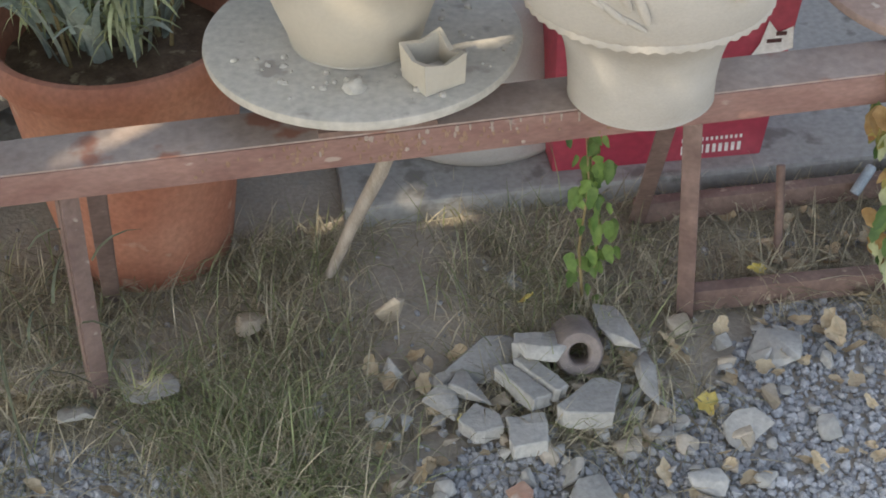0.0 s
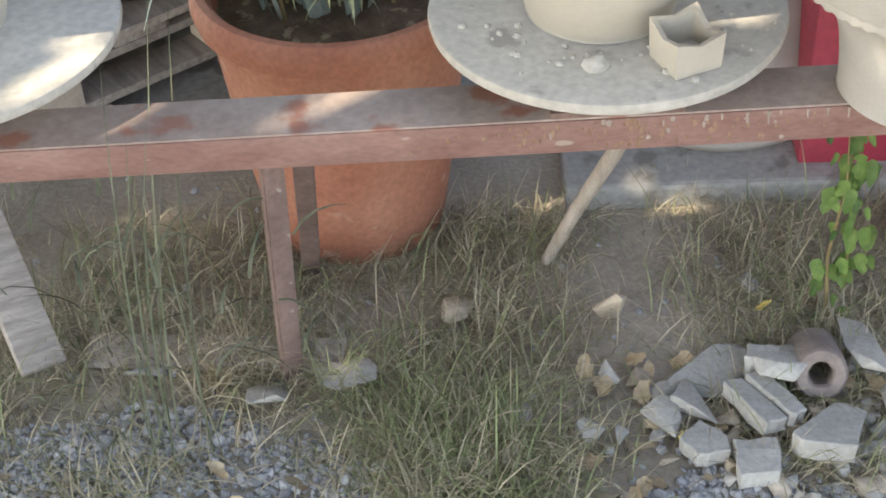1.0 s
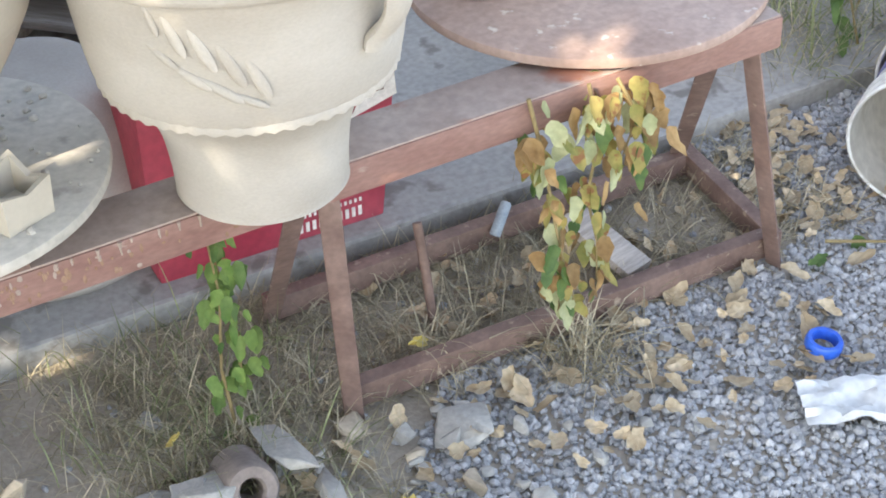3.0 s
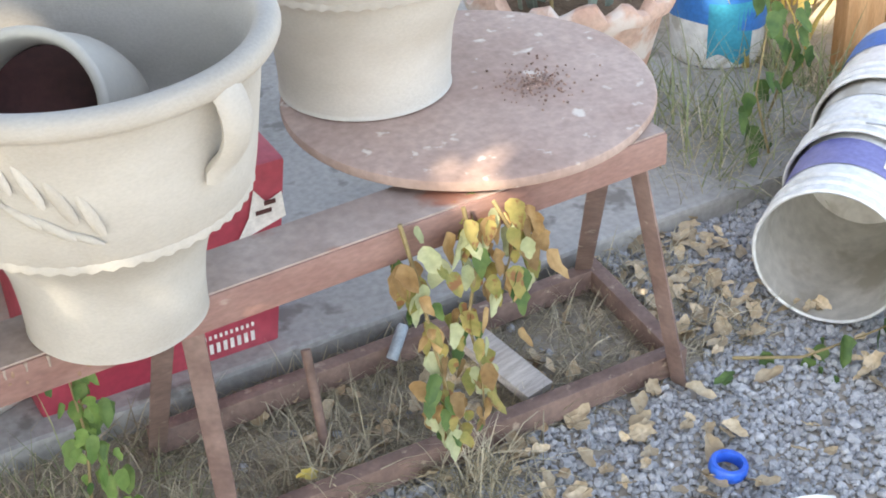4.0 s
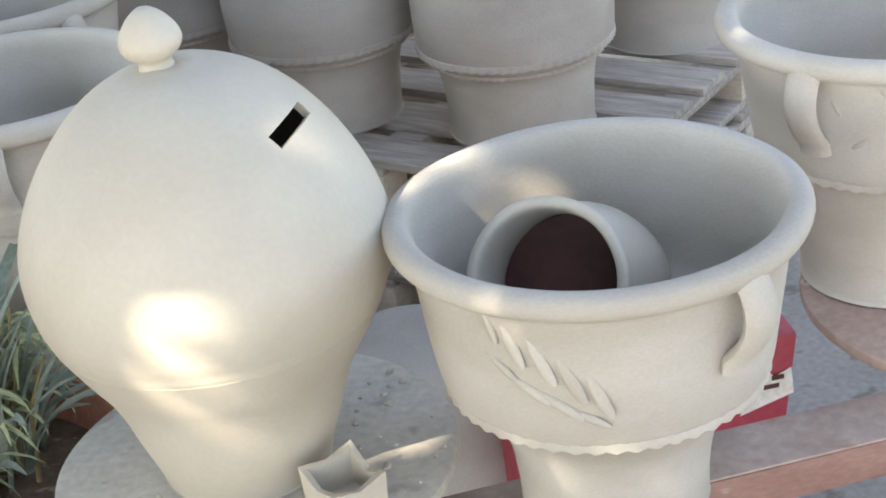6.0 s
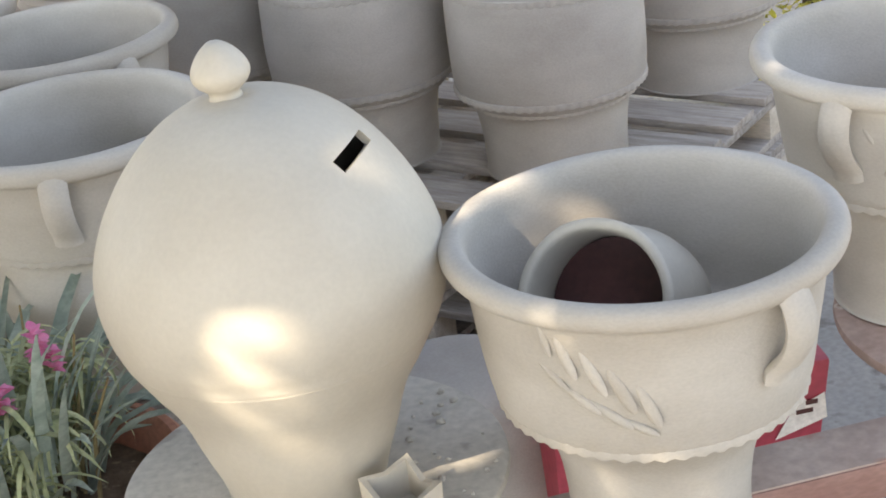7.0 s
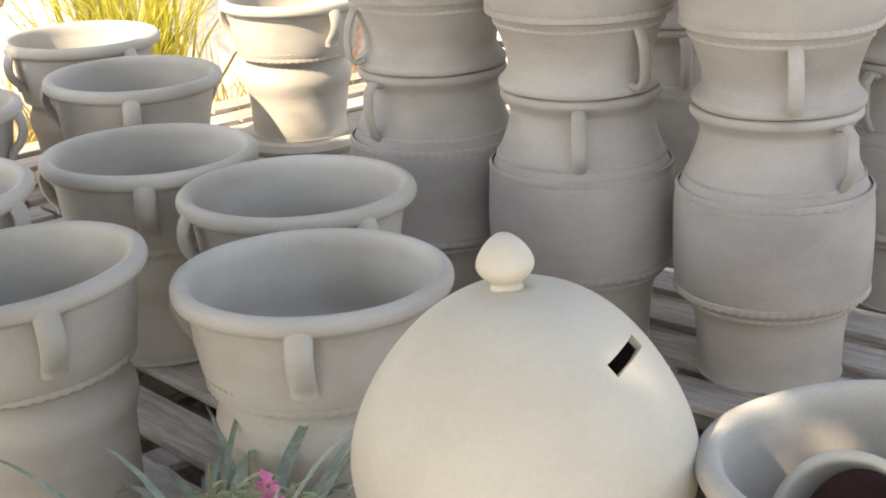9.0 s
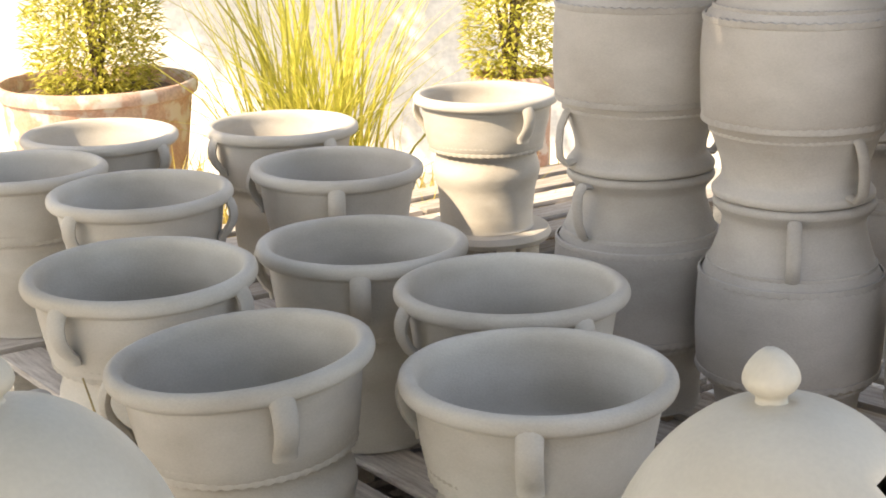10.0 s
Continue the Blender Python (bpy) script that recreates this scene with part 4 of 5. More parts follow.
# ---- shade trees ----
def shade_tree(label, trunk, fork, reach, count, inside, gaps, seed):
    """An unseen tree, added so that its crown stands between the sun and a stretch of the yard. inside(u, v): whether
    its shadow falls on that point of the ground.
    """
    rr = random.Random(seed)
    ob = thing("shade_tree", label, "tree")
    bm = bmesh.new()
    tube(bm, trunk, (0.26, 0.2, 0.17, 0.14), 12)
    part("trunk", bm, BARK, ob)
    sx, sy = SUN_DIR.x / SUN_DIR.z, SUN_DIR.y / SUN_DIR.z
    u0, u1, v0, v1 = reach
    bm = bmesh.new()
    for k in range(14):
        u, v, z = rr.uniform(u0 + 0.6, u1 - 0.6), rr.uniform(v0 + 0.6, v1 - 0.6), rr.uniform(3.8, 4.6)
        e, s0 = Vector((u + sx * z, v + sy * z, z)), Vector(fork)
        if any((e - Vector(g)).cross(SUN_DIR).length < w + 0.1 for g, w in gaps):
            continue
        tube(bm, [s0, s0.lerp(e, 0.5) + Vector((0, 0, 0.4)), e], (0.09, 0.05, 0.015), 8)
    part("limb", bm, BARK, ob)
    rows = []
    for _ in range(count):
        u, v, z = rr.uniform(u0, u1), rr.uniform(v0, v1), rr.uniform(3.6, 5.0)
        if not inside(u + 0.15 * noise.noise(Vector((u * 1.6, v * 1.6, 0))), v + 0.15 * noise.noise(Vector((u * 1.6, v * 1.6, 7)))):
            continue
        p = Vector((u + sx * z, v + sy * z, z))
        # small openings in the crown, aimed to let the sun through onto chosen spots
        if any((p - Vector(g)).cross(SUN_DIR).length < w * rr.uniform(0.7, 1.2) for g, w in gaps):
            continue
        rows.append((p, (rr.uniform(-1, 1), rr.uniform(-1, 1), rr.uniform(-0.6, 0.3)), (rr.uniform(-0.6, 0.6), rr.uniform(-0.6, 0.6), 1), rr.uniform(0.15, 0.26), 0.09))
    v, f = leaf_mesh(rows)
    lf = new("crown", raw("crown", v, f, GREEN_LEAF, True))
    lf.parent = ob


# added out of view; crown outline follows the wanted shade, gaps the sun patches
shade_tree("unseen broad leafy tree added to shade the yard", [(-6.6, -5.1, -0.05), (-6.4, -4.9, 1.2), (-6.0, -4.4, 2.6), (-5.5, -3.7, 4.0)], (-5.7, -3.9, 3.5), (-3.2, 3.8, -2.2, 4.8), 36000,
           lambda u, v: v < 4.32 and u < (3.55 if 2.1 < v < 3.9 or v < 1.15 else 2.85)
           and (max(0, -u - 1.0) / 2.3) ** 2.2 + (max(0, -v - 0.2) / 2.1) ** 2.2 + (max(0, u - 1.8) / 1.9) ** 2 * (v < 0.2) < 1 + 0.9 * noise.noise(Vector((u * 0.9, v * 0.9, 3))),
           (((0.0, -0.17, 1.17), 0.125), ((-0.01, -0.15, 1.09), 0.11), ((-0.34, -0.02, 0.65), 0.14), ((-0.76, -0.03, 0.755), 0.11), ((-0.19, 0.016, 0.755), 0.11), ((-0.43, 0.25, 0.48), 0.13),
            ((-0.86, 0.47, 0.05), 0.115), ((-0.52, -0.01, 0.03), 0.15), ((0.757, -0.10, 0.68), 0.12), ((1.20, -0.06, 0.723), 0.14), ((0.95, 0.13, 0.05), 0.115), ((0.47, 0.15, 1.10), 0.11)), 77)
# second added tree, never in view, only there to shade the wall's middle
shade_tree("unseen leafy tree added to shade part of the sunlit wall", [(-6.9, 7.0, -0.05), (-6.8, 6.9, 1.2), (-6.4, 6.6, 2.6), (-5.8, 6.2, 3.9)], (-6.0, 6.4, 3.5), (-1.15, 0.55, 7.9, 9.9), 1900,
           lambda u, v: True, (((-0.75, 7.6, 1.0), 0.11), ((-0.75, 7.6, 0.8), 0.08)), 78)

# ---- rubble, litter and weeds round the bench ----
def slab_piece(label, x, y, z, sx, sy, sz, rot, seed, material=STONE, name="stone", group="broken stones"):
    bm = bmesh.new()
    rr = random.Random(seed)
    for k in range(11):
        a = rr.uniform(0, 6.283)
        q = rr.uniform(0.75, 1.1) / max(abs(math.cos(a)), abs(math.sin(a))) ** 0.75
        top_ = 1 if k % 2 else -1
        bm.verts.new((q * math.cos(a) * sx / 2, q * math.sin(a) * sy / 2, top_ * sz / 2 * rr.uniform(0.55, 1.1)))
    hull = bmesh.ops.convex_hull(bm, input=list(bm.verts))
    bmesh.ops.delete(bm, geom=[v for v in bm.verts if not v.link_faces], context="VERTS")
    bmesh.ops.dissolve_limit(bm, angle_limit=radians(14), verts=list(bm.verts), edges=list(bm.edges))
    bmesh.ops.triangulate(bm, faces=[f for f in bm.faces if len(f.verts) > 4])
    bmesh.ops.bevel(bm, geom=list(bm.edges), offset=min(sz * 0.09, 0.003), segments=1, affect="EDGES")
    ob = part(name, bm, material, None)
    ob.matrix_world = pose(x, y, z, *rot)
    return tagged(ob, label, "stone", group)


GREY_S = "broken grey mortar slab lying in the rubble"
for n_, (x, y, z, sx, sy, sz, rot) in enumerate((
        (0.44, -0.44, 0.02, 0.12, 0.10, 0.03, (4, 0, 20)), (0.42, -0.03, 0.06, 0.12, 0.17, 0.035, (-22, 0, -15)),
        (0.565, 0.00, 0.06, 0.11, 0.22, 0.03, (-18, 10, 12)), (0.61, -0.16, 0.05, 0.05, 0.20, 0.03, (-12, 22, -6)), (0.26, -0.10, 0.03, 0.09, 0.12, 0.03, (0, 8, 60)),
        (0.19, -0.14, 0.025, 0.08, 0.09, 0.03, (4, 0, 15)), (0.30, -0.02, 0.02, 0.20, 0.13, 0.03, (3, 0, 10)), (0.78, -0.30, 0.018, 0.12, 0.09, 0.03, (0, 0, 30)),
        (0.90, -0.08, 0.015, 0.16, 0.11, 0.03, (0, 0, -10)), (0.66, -0.42, 0.018, 0.07, 0.09, 0.03, (0, 0, 70)))):
    slab_piece(GREY_S, x, y - 0.02, z, sx * 0.92, sy, sz, rot, 40 + n_)
def mortar_slab(corners, z, thick, lean, seed):
    """A flat angular slab of mortar with chipped edges, from its corners on the ground."""
    rr = random.Random(seed)
    c = sum((Vector((x, y)) for x, y in corners), Vector((0, 0))) / len(corners)
    ring = []
    for (xa, ya), (xb, yb) in zip(corners, corners[1:] + corners[:1]):
        for t in (0.0, 0.3, 0.66):
            ring.append((xa + (xb - xa) * t - c.x + (rr.uniform(-0.004, 0.004) if t else 0), ya + (yb - ya) * t - c.y + (rr.uniform(-0.004, 0.004) if t else 0)))
    bm = bmesh.new()
    lo = [bm.verts.new((x * 0.95, y * 0.95, -thick / 2 + rr.uniform(-0.003, 0.003))) for x, y in ring]
    hi = [bm.verts.new((x, y, thick / 2 + rr.uniform(-0.002, 0.002))) for x, y in ring]
    for k in range(len(ring)):
        j = (k + 1) % len(ring)
        bm.faces.new((lo[k], lo[j], hi[j], hi[k]))
    bm.faces.new(lo)
    bm.faces.new(hi)
    bmesh.ops.triangulate(bm, faces=[f for f in bm.faces if len(f.verts) > 4])
    bmesh.ops.bevel(bm, geom=[e for e in bm.edges if e.is_manifold and e.calc_face_angle(0) > 0.9], offset=0.0025, segments=1, affect="EDGES")
    ob = part("stone", bm, STONE, None, smooth=False)
    ob.matrix_world = pose(c.x, c.y, z, *lean)
    return tagged(ob, GREY_S, "stone", "broken stones")


for n_, (corners, z, thick, lean) in enumerate((
        ([(0.301, -0.109), (0.362, -0.228), (0.405, -0.208), (0.338, -0.093)], 0.050, 0.030, (-6, 4, 0)), ([(0.342, -0.095), (0.409, -0.205), (0.442, -0.188), (0.380, -0.075)], 0.052, 0.030, (-6, 8, 0)),
        ([(0.498, -0.160), (0.402, -0.250), (0.420, -0.275), (0.512, -0.288), (0.552, -0.185)], 0.045, 0.040, (-8, 4, 0)), ([(0.303, -0.236), (0.303, -0.335), (0.374, -0.325), (0.384, -0.236)], 0.035, 0.030, (-5, 0, 0)),
        ([(0.207, -0.230), (0.235, -0.275), (0.298, -0.262), (0.296, -0.225), (0.252, -0.181)], 0.030, 0.030, (-4, 3, 0)), ([(0.36, -0.02), (0.345, -0.07), (0.40, -0.085), (0.425, -0.035)], 0.06, 0.04, (-14, 0, 0)))):
    mortar_slab(corners, z, thick, lean, 140 + n_)
TAN_STONE = mat("tan_rubble", (0.36, 0.30, 0.225), (0.48, 0.415, 0.33), 10, 0.9, 0.5, vary=0.2)
for n_, (x, y, z, sx, sy, rot) in enumerate(((-0.79, -0.005, 0.03, 0.09, 0.10, (-32, 10, 15)), (-0.545, -0.07, 0.03, 0.10, 0.13, (-30, -14, -20)), (-0.40, -0.02, 0.03, 0.12, 0.13, (-16, 0, 10)), (0.118, 0.12, 0.05, 0.07, 0.15, (-58, 0, 4)))):
    slab_piece("flat grey tile fragment leaning in the dry grass", x, y, z, sx, sy, 0.018, rot, 80 + n_, TAN_STONE if n_ == 3 else STONE, "tile_fragment", "tile fragments")
brk = slab_piece("orange brick chip among gravel", 0.30, -0.42, 0.02, 0.05, 0.09, 0.03, (0, 0, 20), 95, TERRA_PALE, "brick_chip", "brick chips")
slab_piece("orange brick chip among gravel", 0.255, -0.50, 0.015, 0.04, 0.09, 0.02, (0, 0, -15), 96, TERRA_PALE, "brick_chip", "brick chips")
for k in range(90):
    x, y = rnd.gauss(0.50, 0.33), rnd.gauss(-0.26, 0.14)
    sz = U(0.015, 0.045)
    slab_piece("small broken grey stone in the rubble", x, y, 0.008, sz, sz * U(0.7, 1.3), sz * 0.6, (U(-20, 20), U(-20, 20), U(0, 360)), 200 + k, STONE, "stone", "small broken stones")

for k in range(60):
    x, y = rnd.gauss(0.42, 0.30), rnd.gauss(-0.20, 0.16)
    sz = U(0.03, 0.07)
    slab_piece("tan broken chunk in the rubble", x, y, 0.012, sz, sz * U(0.7, 1.3), sz * 0.5, (U(-25, 25), U(-25, 25), U(0, 360)), 400 + k, TAN_STONE if k % 3 else STONE, "stone", "small broken stones")

pipe = thing("clay_tube", "short thick-walled clay tube lying in rubble", "clay tube", m=pose(0.485, -0.075, 0.055) @ pose(0, 0, 0, 62, 0, -6))
part("tube", lathe([(0.022, 0.035), (0.026, 0.042), (0.044, 0.042), (0.05, 0.034), (0.052, -0.10), (0.03, -0.10), (0.021, -0.02), (0.022, 0.035)], 40, 0.002, close=False), mat("burnt_clay", (0.20, 0.165, 0.15), (0.30, 0.25, 0.225), 10, 0.85, 0.3), pipe)

ring = thing("blue_ring", "blue plastic ring cap lying on gravel", "bottle ring", m=pose(1.63, -0.25, 0.012, 6, 4, 0))
part("ring", lathe([(0.024, 0), (0.036, 0), (0.038, 0.006), (0.037, 0.02), (0.034, 0.024), (0.026, 0.024), (0.024, 0.018), (0.024, 0)], 40, close=False), BLUE_RING, ring)
wr = thing("white_wrapper", "crumpled white plastic wrapper on gravel", "wrapper", m=pose(1.60, -0.42, 0.012, 0, 0, -25))
bm = bmesh.new()
bmesh.ops.create_grid(bm, x_segments=16, y_segments=10, size=0.5)
for v in bm.verts:
    v.co = Vector((v.co.x * 0.26, v.co.y * 0.12, 0.014 + 0.02 * noise.noise(v.co * 4) + 0.012 * noise.noise(v.co * 11)))
part("sheet", bm, PLASTIC, wr)

stick = thing("leaning_stick", "bleached peeled stick leaning against the bench", "stick")
bm = bmesh.new()
tube(bm, [(0.0, 0.30, 0.02), (0.055, 0.24, 0.20), (0.115, 0.17, 0.38), (0.15, 0.12, 0.52)], (0.012, 0.0145, 0.016, 0.015), 10)
part("stick", bm, STICK, stick)
can = thing("plastic_tube", "pale blue plastic tube lying behind the bench frame", "tube", m=Matrix.Translation((1.262, 0.375, 0.075)) @ Vector((0.55, 0.35, 0.6)).to_track_quat("Z", "Y").to_matrix().to_4x4() @ Matrix.Scale(0.48, 4))
part("tube", lathe([(0.024, -0.08), (0.026, -0.075), (0.026, 0.07), (0.02, 0.08), (0.02, 0.0)], 24, close=False), mat("pale_blue_plastic", (0.25, 0.30, 0.35), (0.36, 0.41, 0.46), 9, 0.5, 0.05), can)
pl = thing("grey_plank", "weathered grey plank lying inside the bench frame", "plank")
bm = bmesh.new()
box(bm, (-0.045, -0.17, 0.0), (0.045, 0.17, 0.022), 0.003)
part("plank", bm, WOOD, pl)
pl.matrix_world = pose(1.42, 0.215, 0.045, 12, 0, 14)
pl2 = copy_thing(pl, pose(-1.06, 0.14, 0.12, 38, 10, 38))
pl2["label"] = "weathered grey plank leaning in the dry grass"
pl3 = copy_thing(pl, pose(-0.66, 0.07, -0.004, 0, 0, 86))
pl3["label"] = "weathered grey plank half buried in dry grass"
pl3.scale = (0.9, 1.5, 0.8)
pl.scale = (0.8, 0.6, 1.0)


# fallen leaves
def fallen_leaf(material, seed, label):
    rr = random.Random(seed)
    bm = bmesh.new()
    pts = []
    for k in range(16):
        a = 2 * math.pi * k / 16
        q = (0.46 + 0.05 * math.cos(3 * a + seed) + rr.uniform(-0.10, 0.10)) * (1.25 if k == 0 else 1)
        pts.append(Vector((q * math.cos(a), q * 0.66 * math.sin(a), 0.16 * noise.noise(Vector((math.cos(a) * 2, math.sin(a) * 2, seed))) + 0.08)))
    c = bm.verts.new((0, 0, 0.03))
    mid = [bm.verts.new(p * 0.55 + Vector((0, 0, -0.02))) for p in pts]
    rim_ = [bm.verts.new(p) for p in pts]
    for k in range(16):
        j = (k + 1) % 16
        bm.faces.new((c, mid[k], mid[j]))
        bm.faces.new((mid[k], rim_[k], rim_[j], mid[j]))
    for v in bm.verts:
        v.co *= 0.075
    ob = part("fallen_leaf", bm, material, None)
    return tagged(ob, label, "leaf", "fallen leaves")


leaves = [fallen_leaf(DRY_LEAF, k, "curled dry tan leaf lying on the ground") for k in (1, 2, 3)]
for k, lf in enumerate(leaves):
    lf.matrix_world = pose(0.95 + 0.1 * k, -0.07, 0.012, U(-20, 20), U(-20, 20), U(0, 360))
zones = ((75, 1.1, 1.75, -0.32, 0.05), (120, 1.80, 2.15, 0.05, 0.60), (40, 0.05, 0.7, -0.5, 0.02), (26, 0.7, 1.1, -0.45, 0.0), (14, -0.2, 0.35, -0.5, -0.1), (60, 0.9, 1.75, 0.08, 0.42), (16, 1.7, 2.2, -0.6, 0.0), (10, -1.2, -0.3, -0.4, 0.1))
for count, x0, x1, y0, y1 in zones:
    for _ in range(count):
        c = copy_thing(rnd.choice(leaves), pose(U(x0, x1), U(y0, y1), U(0.006, 0.02), U(-35, 35), U(-35, 35), U(0, 360)))
        q = U(0.35, 0.85)
        c.scale = (q, q, q)
yl = fallen_leaf(mat("yellow_leaf", (0.62, 0.47, 0.10), (0.70, 0.58, 0.20), 20, 0.7, 0.2), 9, "bright yellow leaf lying on gravel")
yl.matrix_world = pose(0.72, -0.235, 0.014, -12, 4, 80)
copy_thing(yl, pose(0.23, -0.22, 0.03, 10, 30, 20)).scale = (0.8, 0.7, 0.8)
copy_thing(yl, pose(0.40, 0.06, 0.09, -40, 20, 60)).scale = (0.8, 0.7, 0.8)
copy_thing(yl, pose(0.93, 0.13, 0.05, 60, 30, 20)).scale = (0.9, 0.5, 0.9)
gl = fallen_leaf(GREEN_LEAF, 12, "fresh green leaf lying on gravel")
gl.matrix_world = pose(1.80, -0.03, 0.014, -8, 4, 20)
gl.scale = (0.8, 0.8, 0.8)


# grass
def weeds(name, label, rows, material):
    v, f = blade_mesh(rows, 4)
    tagged(new(name, raw(name, v, f, material, True)), label, "grass", kind="stuff")


def grass_rows(count, x0, x1, y0, y1, h0, h1, lift, seed, dens=None, w=(0.002, 0.0045)):
    rr = random.Random(seed)
    rows = []
    while len(rows) < count:
        x, y = rr.uniform(x0, x1), rr.uniform(y0, y1)
        if dens and rr.random() > dens(x, y):
            continue
        rows.append(((x, y, -0.015), rr.uniform(0, 6.28), rr.uniform(h0, h1), rr.uniform(*w), rr.uniform(*lift), rr.uniform(0.2, 2.2), rr.uniform(-0.4, 0.4)))
    return rows


def patchy(x, y):
    return max(0.05, min(1, 0.55 + 0.9 * noise.noise(Vector((x * 3.2, y * 3.2, 9))))) * (1 if y > -0.28 + 0.1 * noise.noise(Vector((x * 3, 0, 0))) else 0.10)


weeds("dry_grass", "matted dry straw grass under the bench", grass_rows(17000, -1.7, 0.75, -0.45, 0.50, 0.03, 0.15, (0.15, 1.3), 51, patchy), STRAW)
weeds("dry_grass", "matted dry straw grass inside the bench frame", grass_rows(5200, 0.7, 2.0, 0.06, 0.50, 0.03, 0.13, (0.1, 1.2), 52), STRAW)
weeds("green_grass", "sparse green grass under the bench", grass_rows(1500, -1.5, 0.72, -0.5, 0.48, 0.05, 0.20, (0.5, 1.5), 53, patchy), GRASS)


def tuft(cx, cy, s, n_, seed):
    rr = random.Random(seed)
    return [((rr.gauss(cx, s), rr.gauss(cy, s * 0.8), -0.012), rr.uniform(0, 6.28), rr.uniform(0.07, 0.22), rr.uniform(0.002, 0.005), rr.uniform(0.5, 1.4), rr.uniform(0.4, 2.4), 0.2) for _ in range(n_)]


weeds("green_grass", "bushy green grass tuft at the gravel edge", tuft(-0.20, -0.22, 0.10, 420, 61) + tuft(-0.12, -0.38, 0.08, 220, 62) + tuft(-0.33, -0.05, 0.09, 160, 63), GRASS)
weeds("dry_grass", "dry straw tuft at the gravel edge", tuft(-0.17, -0.33, 0.11, 600, 64) + tuft(-0.62, 0.0, 0.09, 350, 65) + tuft(1.22, -0.02, 0.05, 220, 66) + tuft(0.95, 0.12, 0.05, 150, 67), STRAW)
WEED = mat("grey_green_weed", (0.12, 0.135, 0.085), (0.20, 0.215, 0.145), 12, 0.75, 0.05, vary=0.35, island=True, glow=0.3)
weeds("tall_weed", "tall thin grey-green weed stalks before the bench", [((-0.72 + U(-0.06, 0.1), -0.16 + U(-0.06, 0.06), 0), U(0, 6.28), U(0.55, 0.92), 0.006, U(1.38, 1.56), U(0.1, 0.6), 0) for _ in range(10)]
      + [((-0.70 + U(-0.3, 0.25), -0.12 + U(-0.1, 0.2), 0.0 + U(0, 0.5)), U(0, 6.28), U(0.08, 0.18), 0.008, U(0.9, 1.4), U(0.8, 2.6), 0.3) for _ in range(46)], WEED)


# ---- climbing and hanging vines ----
def ragged_leaf(rr, d, n, length):
    """A lobed, curled, uneven leaf hanging from the origin."""
    d = Vector(d).normalized()
    s = d.cross(Vector(n)).normalized()
    up = s.cross(d)
    curl, fold, ph = rr.uniform(-0.5, 0.7), rr.uniform(0.0, 0.6), rr.uniform(0, 9)
    v, f = [], []
    out = ((0, 0.03), (0.06, 0.20), (0.22, 0.30), (0.42, 0.27), (0.60, 0.22), (0.78, 0.17), (0.92, 0.07), (1, 0.0))
    for t, w in out:
        l, r = w * rr.uniform(0.65, 1.15), w * rr.uniform(0.65, 1.15)
        c = d * t * length + up * (curl * t * t * length * 0.4)
        for q in (l, l * 0.5, 0, -r * 0.5, -r):
            wave = 0.05 * math.sin(ph + 9 * t + 5 * q) * abs(q) * 2
            v.append(c + s * q * length + up * (abs(q) * fold + wave) * length)
    for i in range(len(out) - 1):
        for k in range(4):
            a = 5 * i + k
            f.append((a, a + 1, a + 6, a + 5))
    return v, f


def vine(label, paths, count, spread, leaf, seed, mats):
    rr = random.Random(seed)
    ob = thing("vine", label, "vine")
    for p in paths:
        bm = bmesh.new()
        tube(bm, p, [0.004 - 0.0025 * i / (len(p) - 1) for i in range(len(p))], 6)
        part("stem", bm, STEM, ob)
    for n_ in range(count):
        p = rr.choice(paths)
        i = rr.randrange(len(p) - 1)
        q = Vector(p[i]).lerp(Vector(p[i + 1]), rr.random()) + Vector((rr.gauss(0, spread), rr.gauss(0, spread * 0.8), rr.gauss(0, spread * 0.5)))
        s_ = leaf * rr.uniform(0.6, 1.3)
        v, f = ragged_leaf(rr, (rr.uniform(-0.5, 0.5), rr.uniform(-0.5, 0.1), -1), (rr.uniform(-0.8, 0.8), -1, 0.25), s_)
        lf = new("leaf", raw("leaf", v, f, rr.choice(mats), True))
        lf.parent = ob
        lf.location = q
    return ob


vine("wilting yellow-green vine hanging from the bench edge",
     [[(1.03, -0.12, 0.70), (1.05, -0.14, 0.58), (1.07, -0.14, 0.46), (1.10, -0.13, 0.34), (1.13, -0.12, 0.24)],
      [(1.14, -0.13, 0.70), (1.15, -0.15, 0.60), (1.13, -0.15, 0.49), (1.16, -0.14, 0.38), (1.17, -0.13, 0.28)],
      [(1.19, -0.14, 0.70), (1.22, -0.16, 0.63), (1.20, -0.15, 0.55)]], 160, 0.028, 0.050, 71, (YELLOW_LEAF, OLIVE_LEAF, BROWN_LEAF, GREEN_LEAF, YELLOW_LEAF, BROWN_LEAF))
vine("fresh green vine climbing under the bench beam",
     [[(0.54, 0.12, 0.0), (0.52, 0.10, 0.18), (0.53, 0.08, 0.36), (0.51, 0.06, 0.56)], [(0.56, 0.12, 0.10), (0.56, 0.1, 0.24), (0.53, 0.08, 0.44)]], 58, 0.018, 0.044, 72, (GREEN_LEAF, FRESH_LEAF, FRESH_LEAF))
vine("thin creeping vine with green leaves beside the buckets",
     [[(1.86, 0.02, 0.015), (1.98, -0.06, 0.02), (2.10, -0.10, 0.05), (2.2, -0.14, 0.09)], [(2.45, 0.60, 0.02), (2.40, 0.62, 0.22), (2.46, 0.66, 0.42)], [(2.55, 0.75, 0.02), (2.6, 0.72, 0.25), (2.52, 0.74, 0.48)]], 52, 0.045, 0.06, 73, (GREEN_LEAF,))
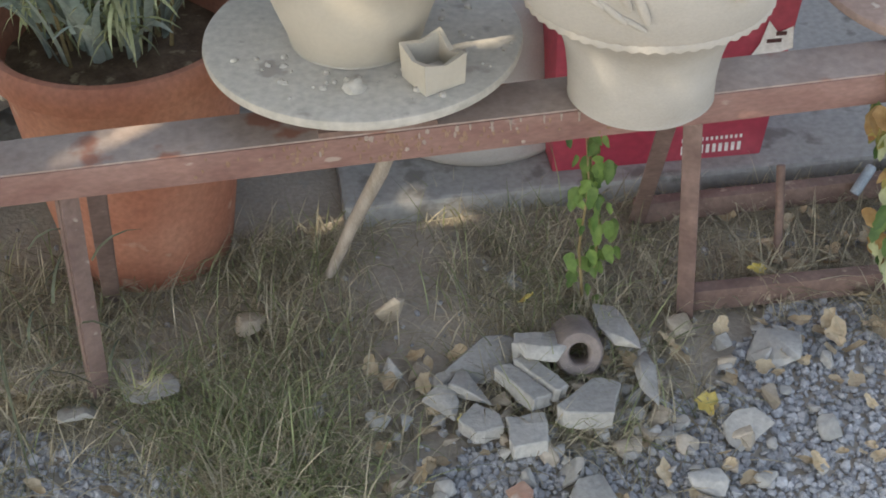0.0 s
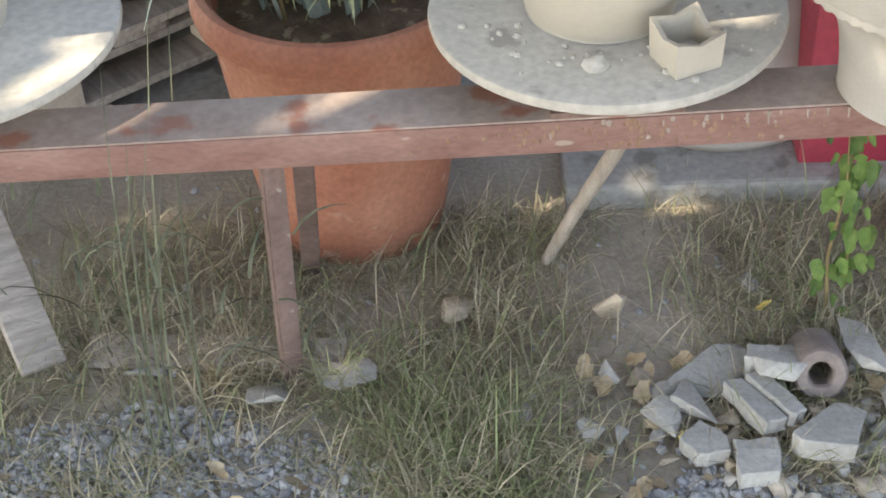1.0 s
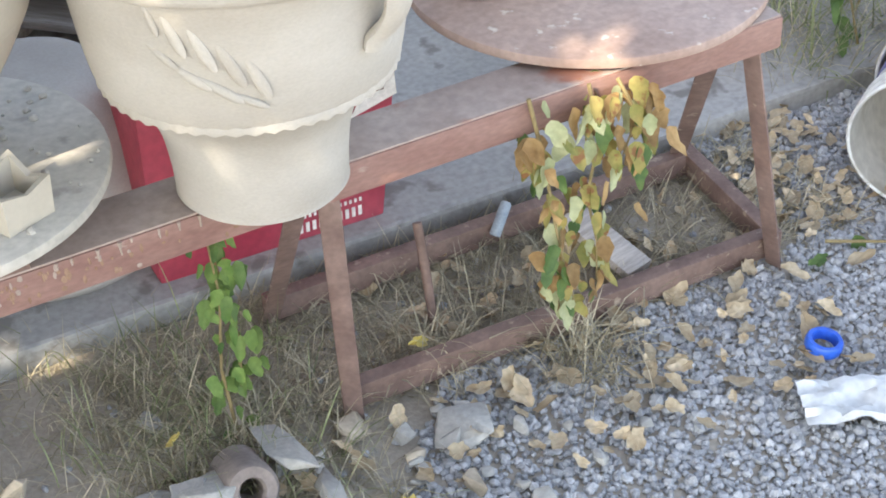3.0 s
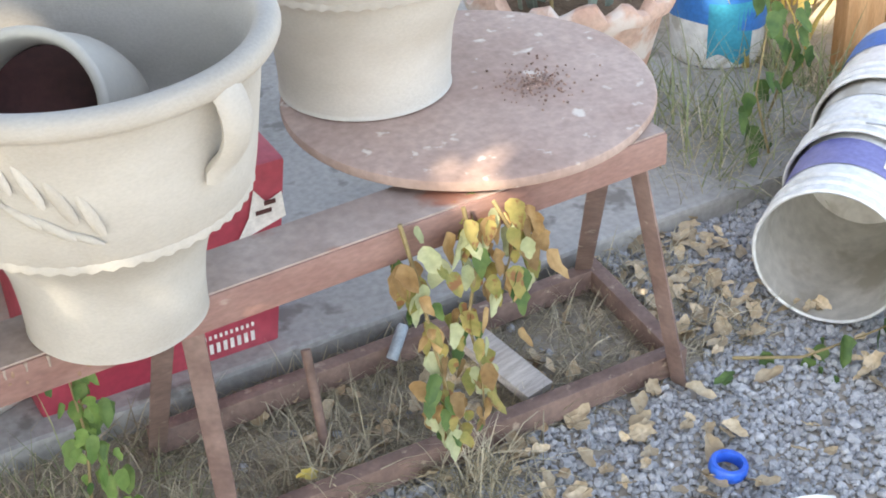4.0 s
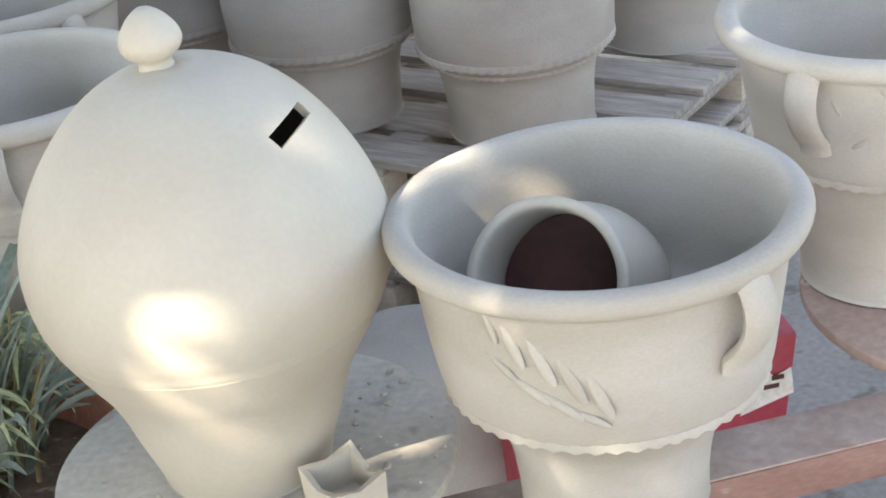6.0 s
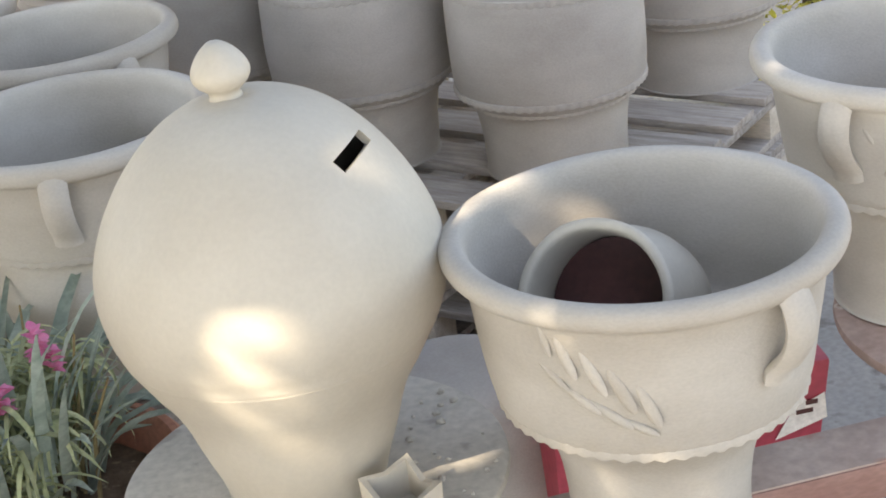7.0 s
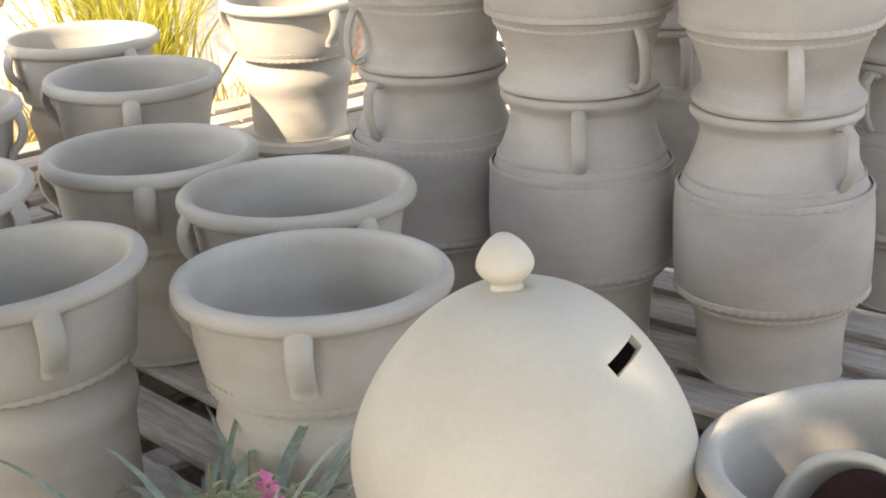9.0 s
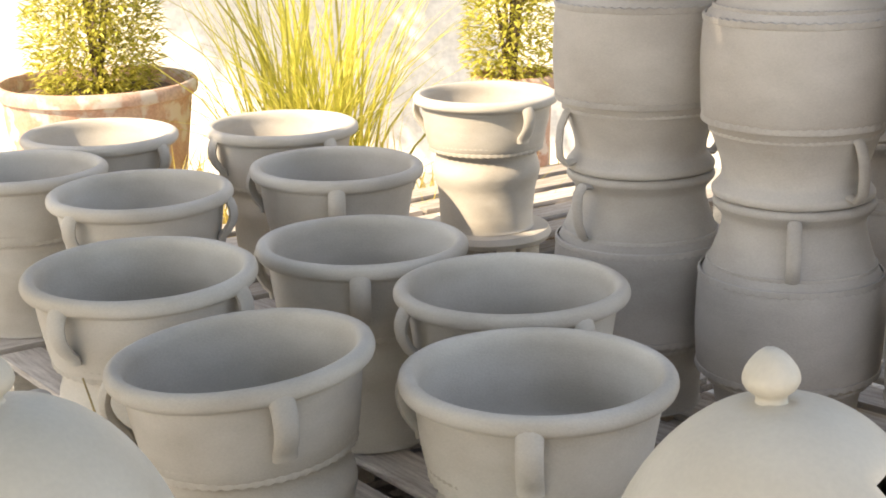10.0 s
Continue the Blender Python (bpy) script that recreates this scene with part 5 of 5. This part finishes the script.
weeds("dry_grass", "dry weeds along the slab edge by the buckets", grass_rows(900, 2.1, 2.9, 0.5, 1.1, 0.06, 0.3, (0.8, 1.5), 54), STRAW)
weeds("green_grass", "green weeds along the slab edge by the buckets", grass_rows(500, 2.2, 2.9, 0.5, 1.1, 0.08, 0.35, (0.9, 1.5), 55, None, (0.004, 0.009)), GRASS)
# gravel grit on the red disc
bm = bmesh.new()
for k in range(300):
    a, q = U(0, 6.28), abs(rnd.gauss(0, 0.045))
    bmesh.ops.create_icosphere(bm, subdivisions=1, radius=U(0.0014, 0.003), matrix=Matrix.Translation((1.45 + q * math.cos(a), 0.13 + q * math.sin(a), 0.7245)))
tagged(part("clay_grit", bm, mat("brown_grit", (0.22, 0.13, 0.10), (0.40, 0.29, 0.24), 60, 0.9, 0.2, vary=0.4, island=True), None), "scattered dark clay grit on the red disc", "grit", kind="stuff")

# thin dry stems leaning on the pots, clay drip on the planter
lid = thing("clay_lump_pot", "small lopsided clay pot with a dark mouth on a pallet", "clay pot", m=pose(-1.613, 2.14, PT + 0.03, 40, 0, -35))
part("body", lathe(smooth_profile([(0.001, -0.03), (0.03, -0.03), (0.048, -0.005), (0.05, 0.02), (0.035, 0.045), (0.022, 0.052), (0.018, 0.05), (0.02, 0.03), (0.001, 0.02)], 3), 32, 0.003, 8), CLAY_GREY, lid)
stem = thing("dry_stem", "thin dry stem leaning over a clay pot rim", "stem")
bm = bmesh.new()
tube(bm, [(-1.13, 0.86, 1.13), (-1.09, 0.83, 1.02), (-1.03, 0.80, 0.86), (-1.0, 0.80, 0.60)], (0.002, 0.003, 0.003, 0.003), 6)
part("stalk", bm, STEM, stem)
drip = thing("dried_splash", "dried white clay splash on a terracotta planter", "clay splash", m=pose(-0.39, 0.262, 0.45))
bm = bmesh.new()
tube(bm, [(0.028, 0.012, 0.035), (0.016, 0.006, 0.012), (0.004, 0.003, -0.012), (0.0, 0.004, -0.03)], (0.002, 0.004, 0.006, 0.003), 8, 0.8)
part("streak", bm, SLIP, drip)
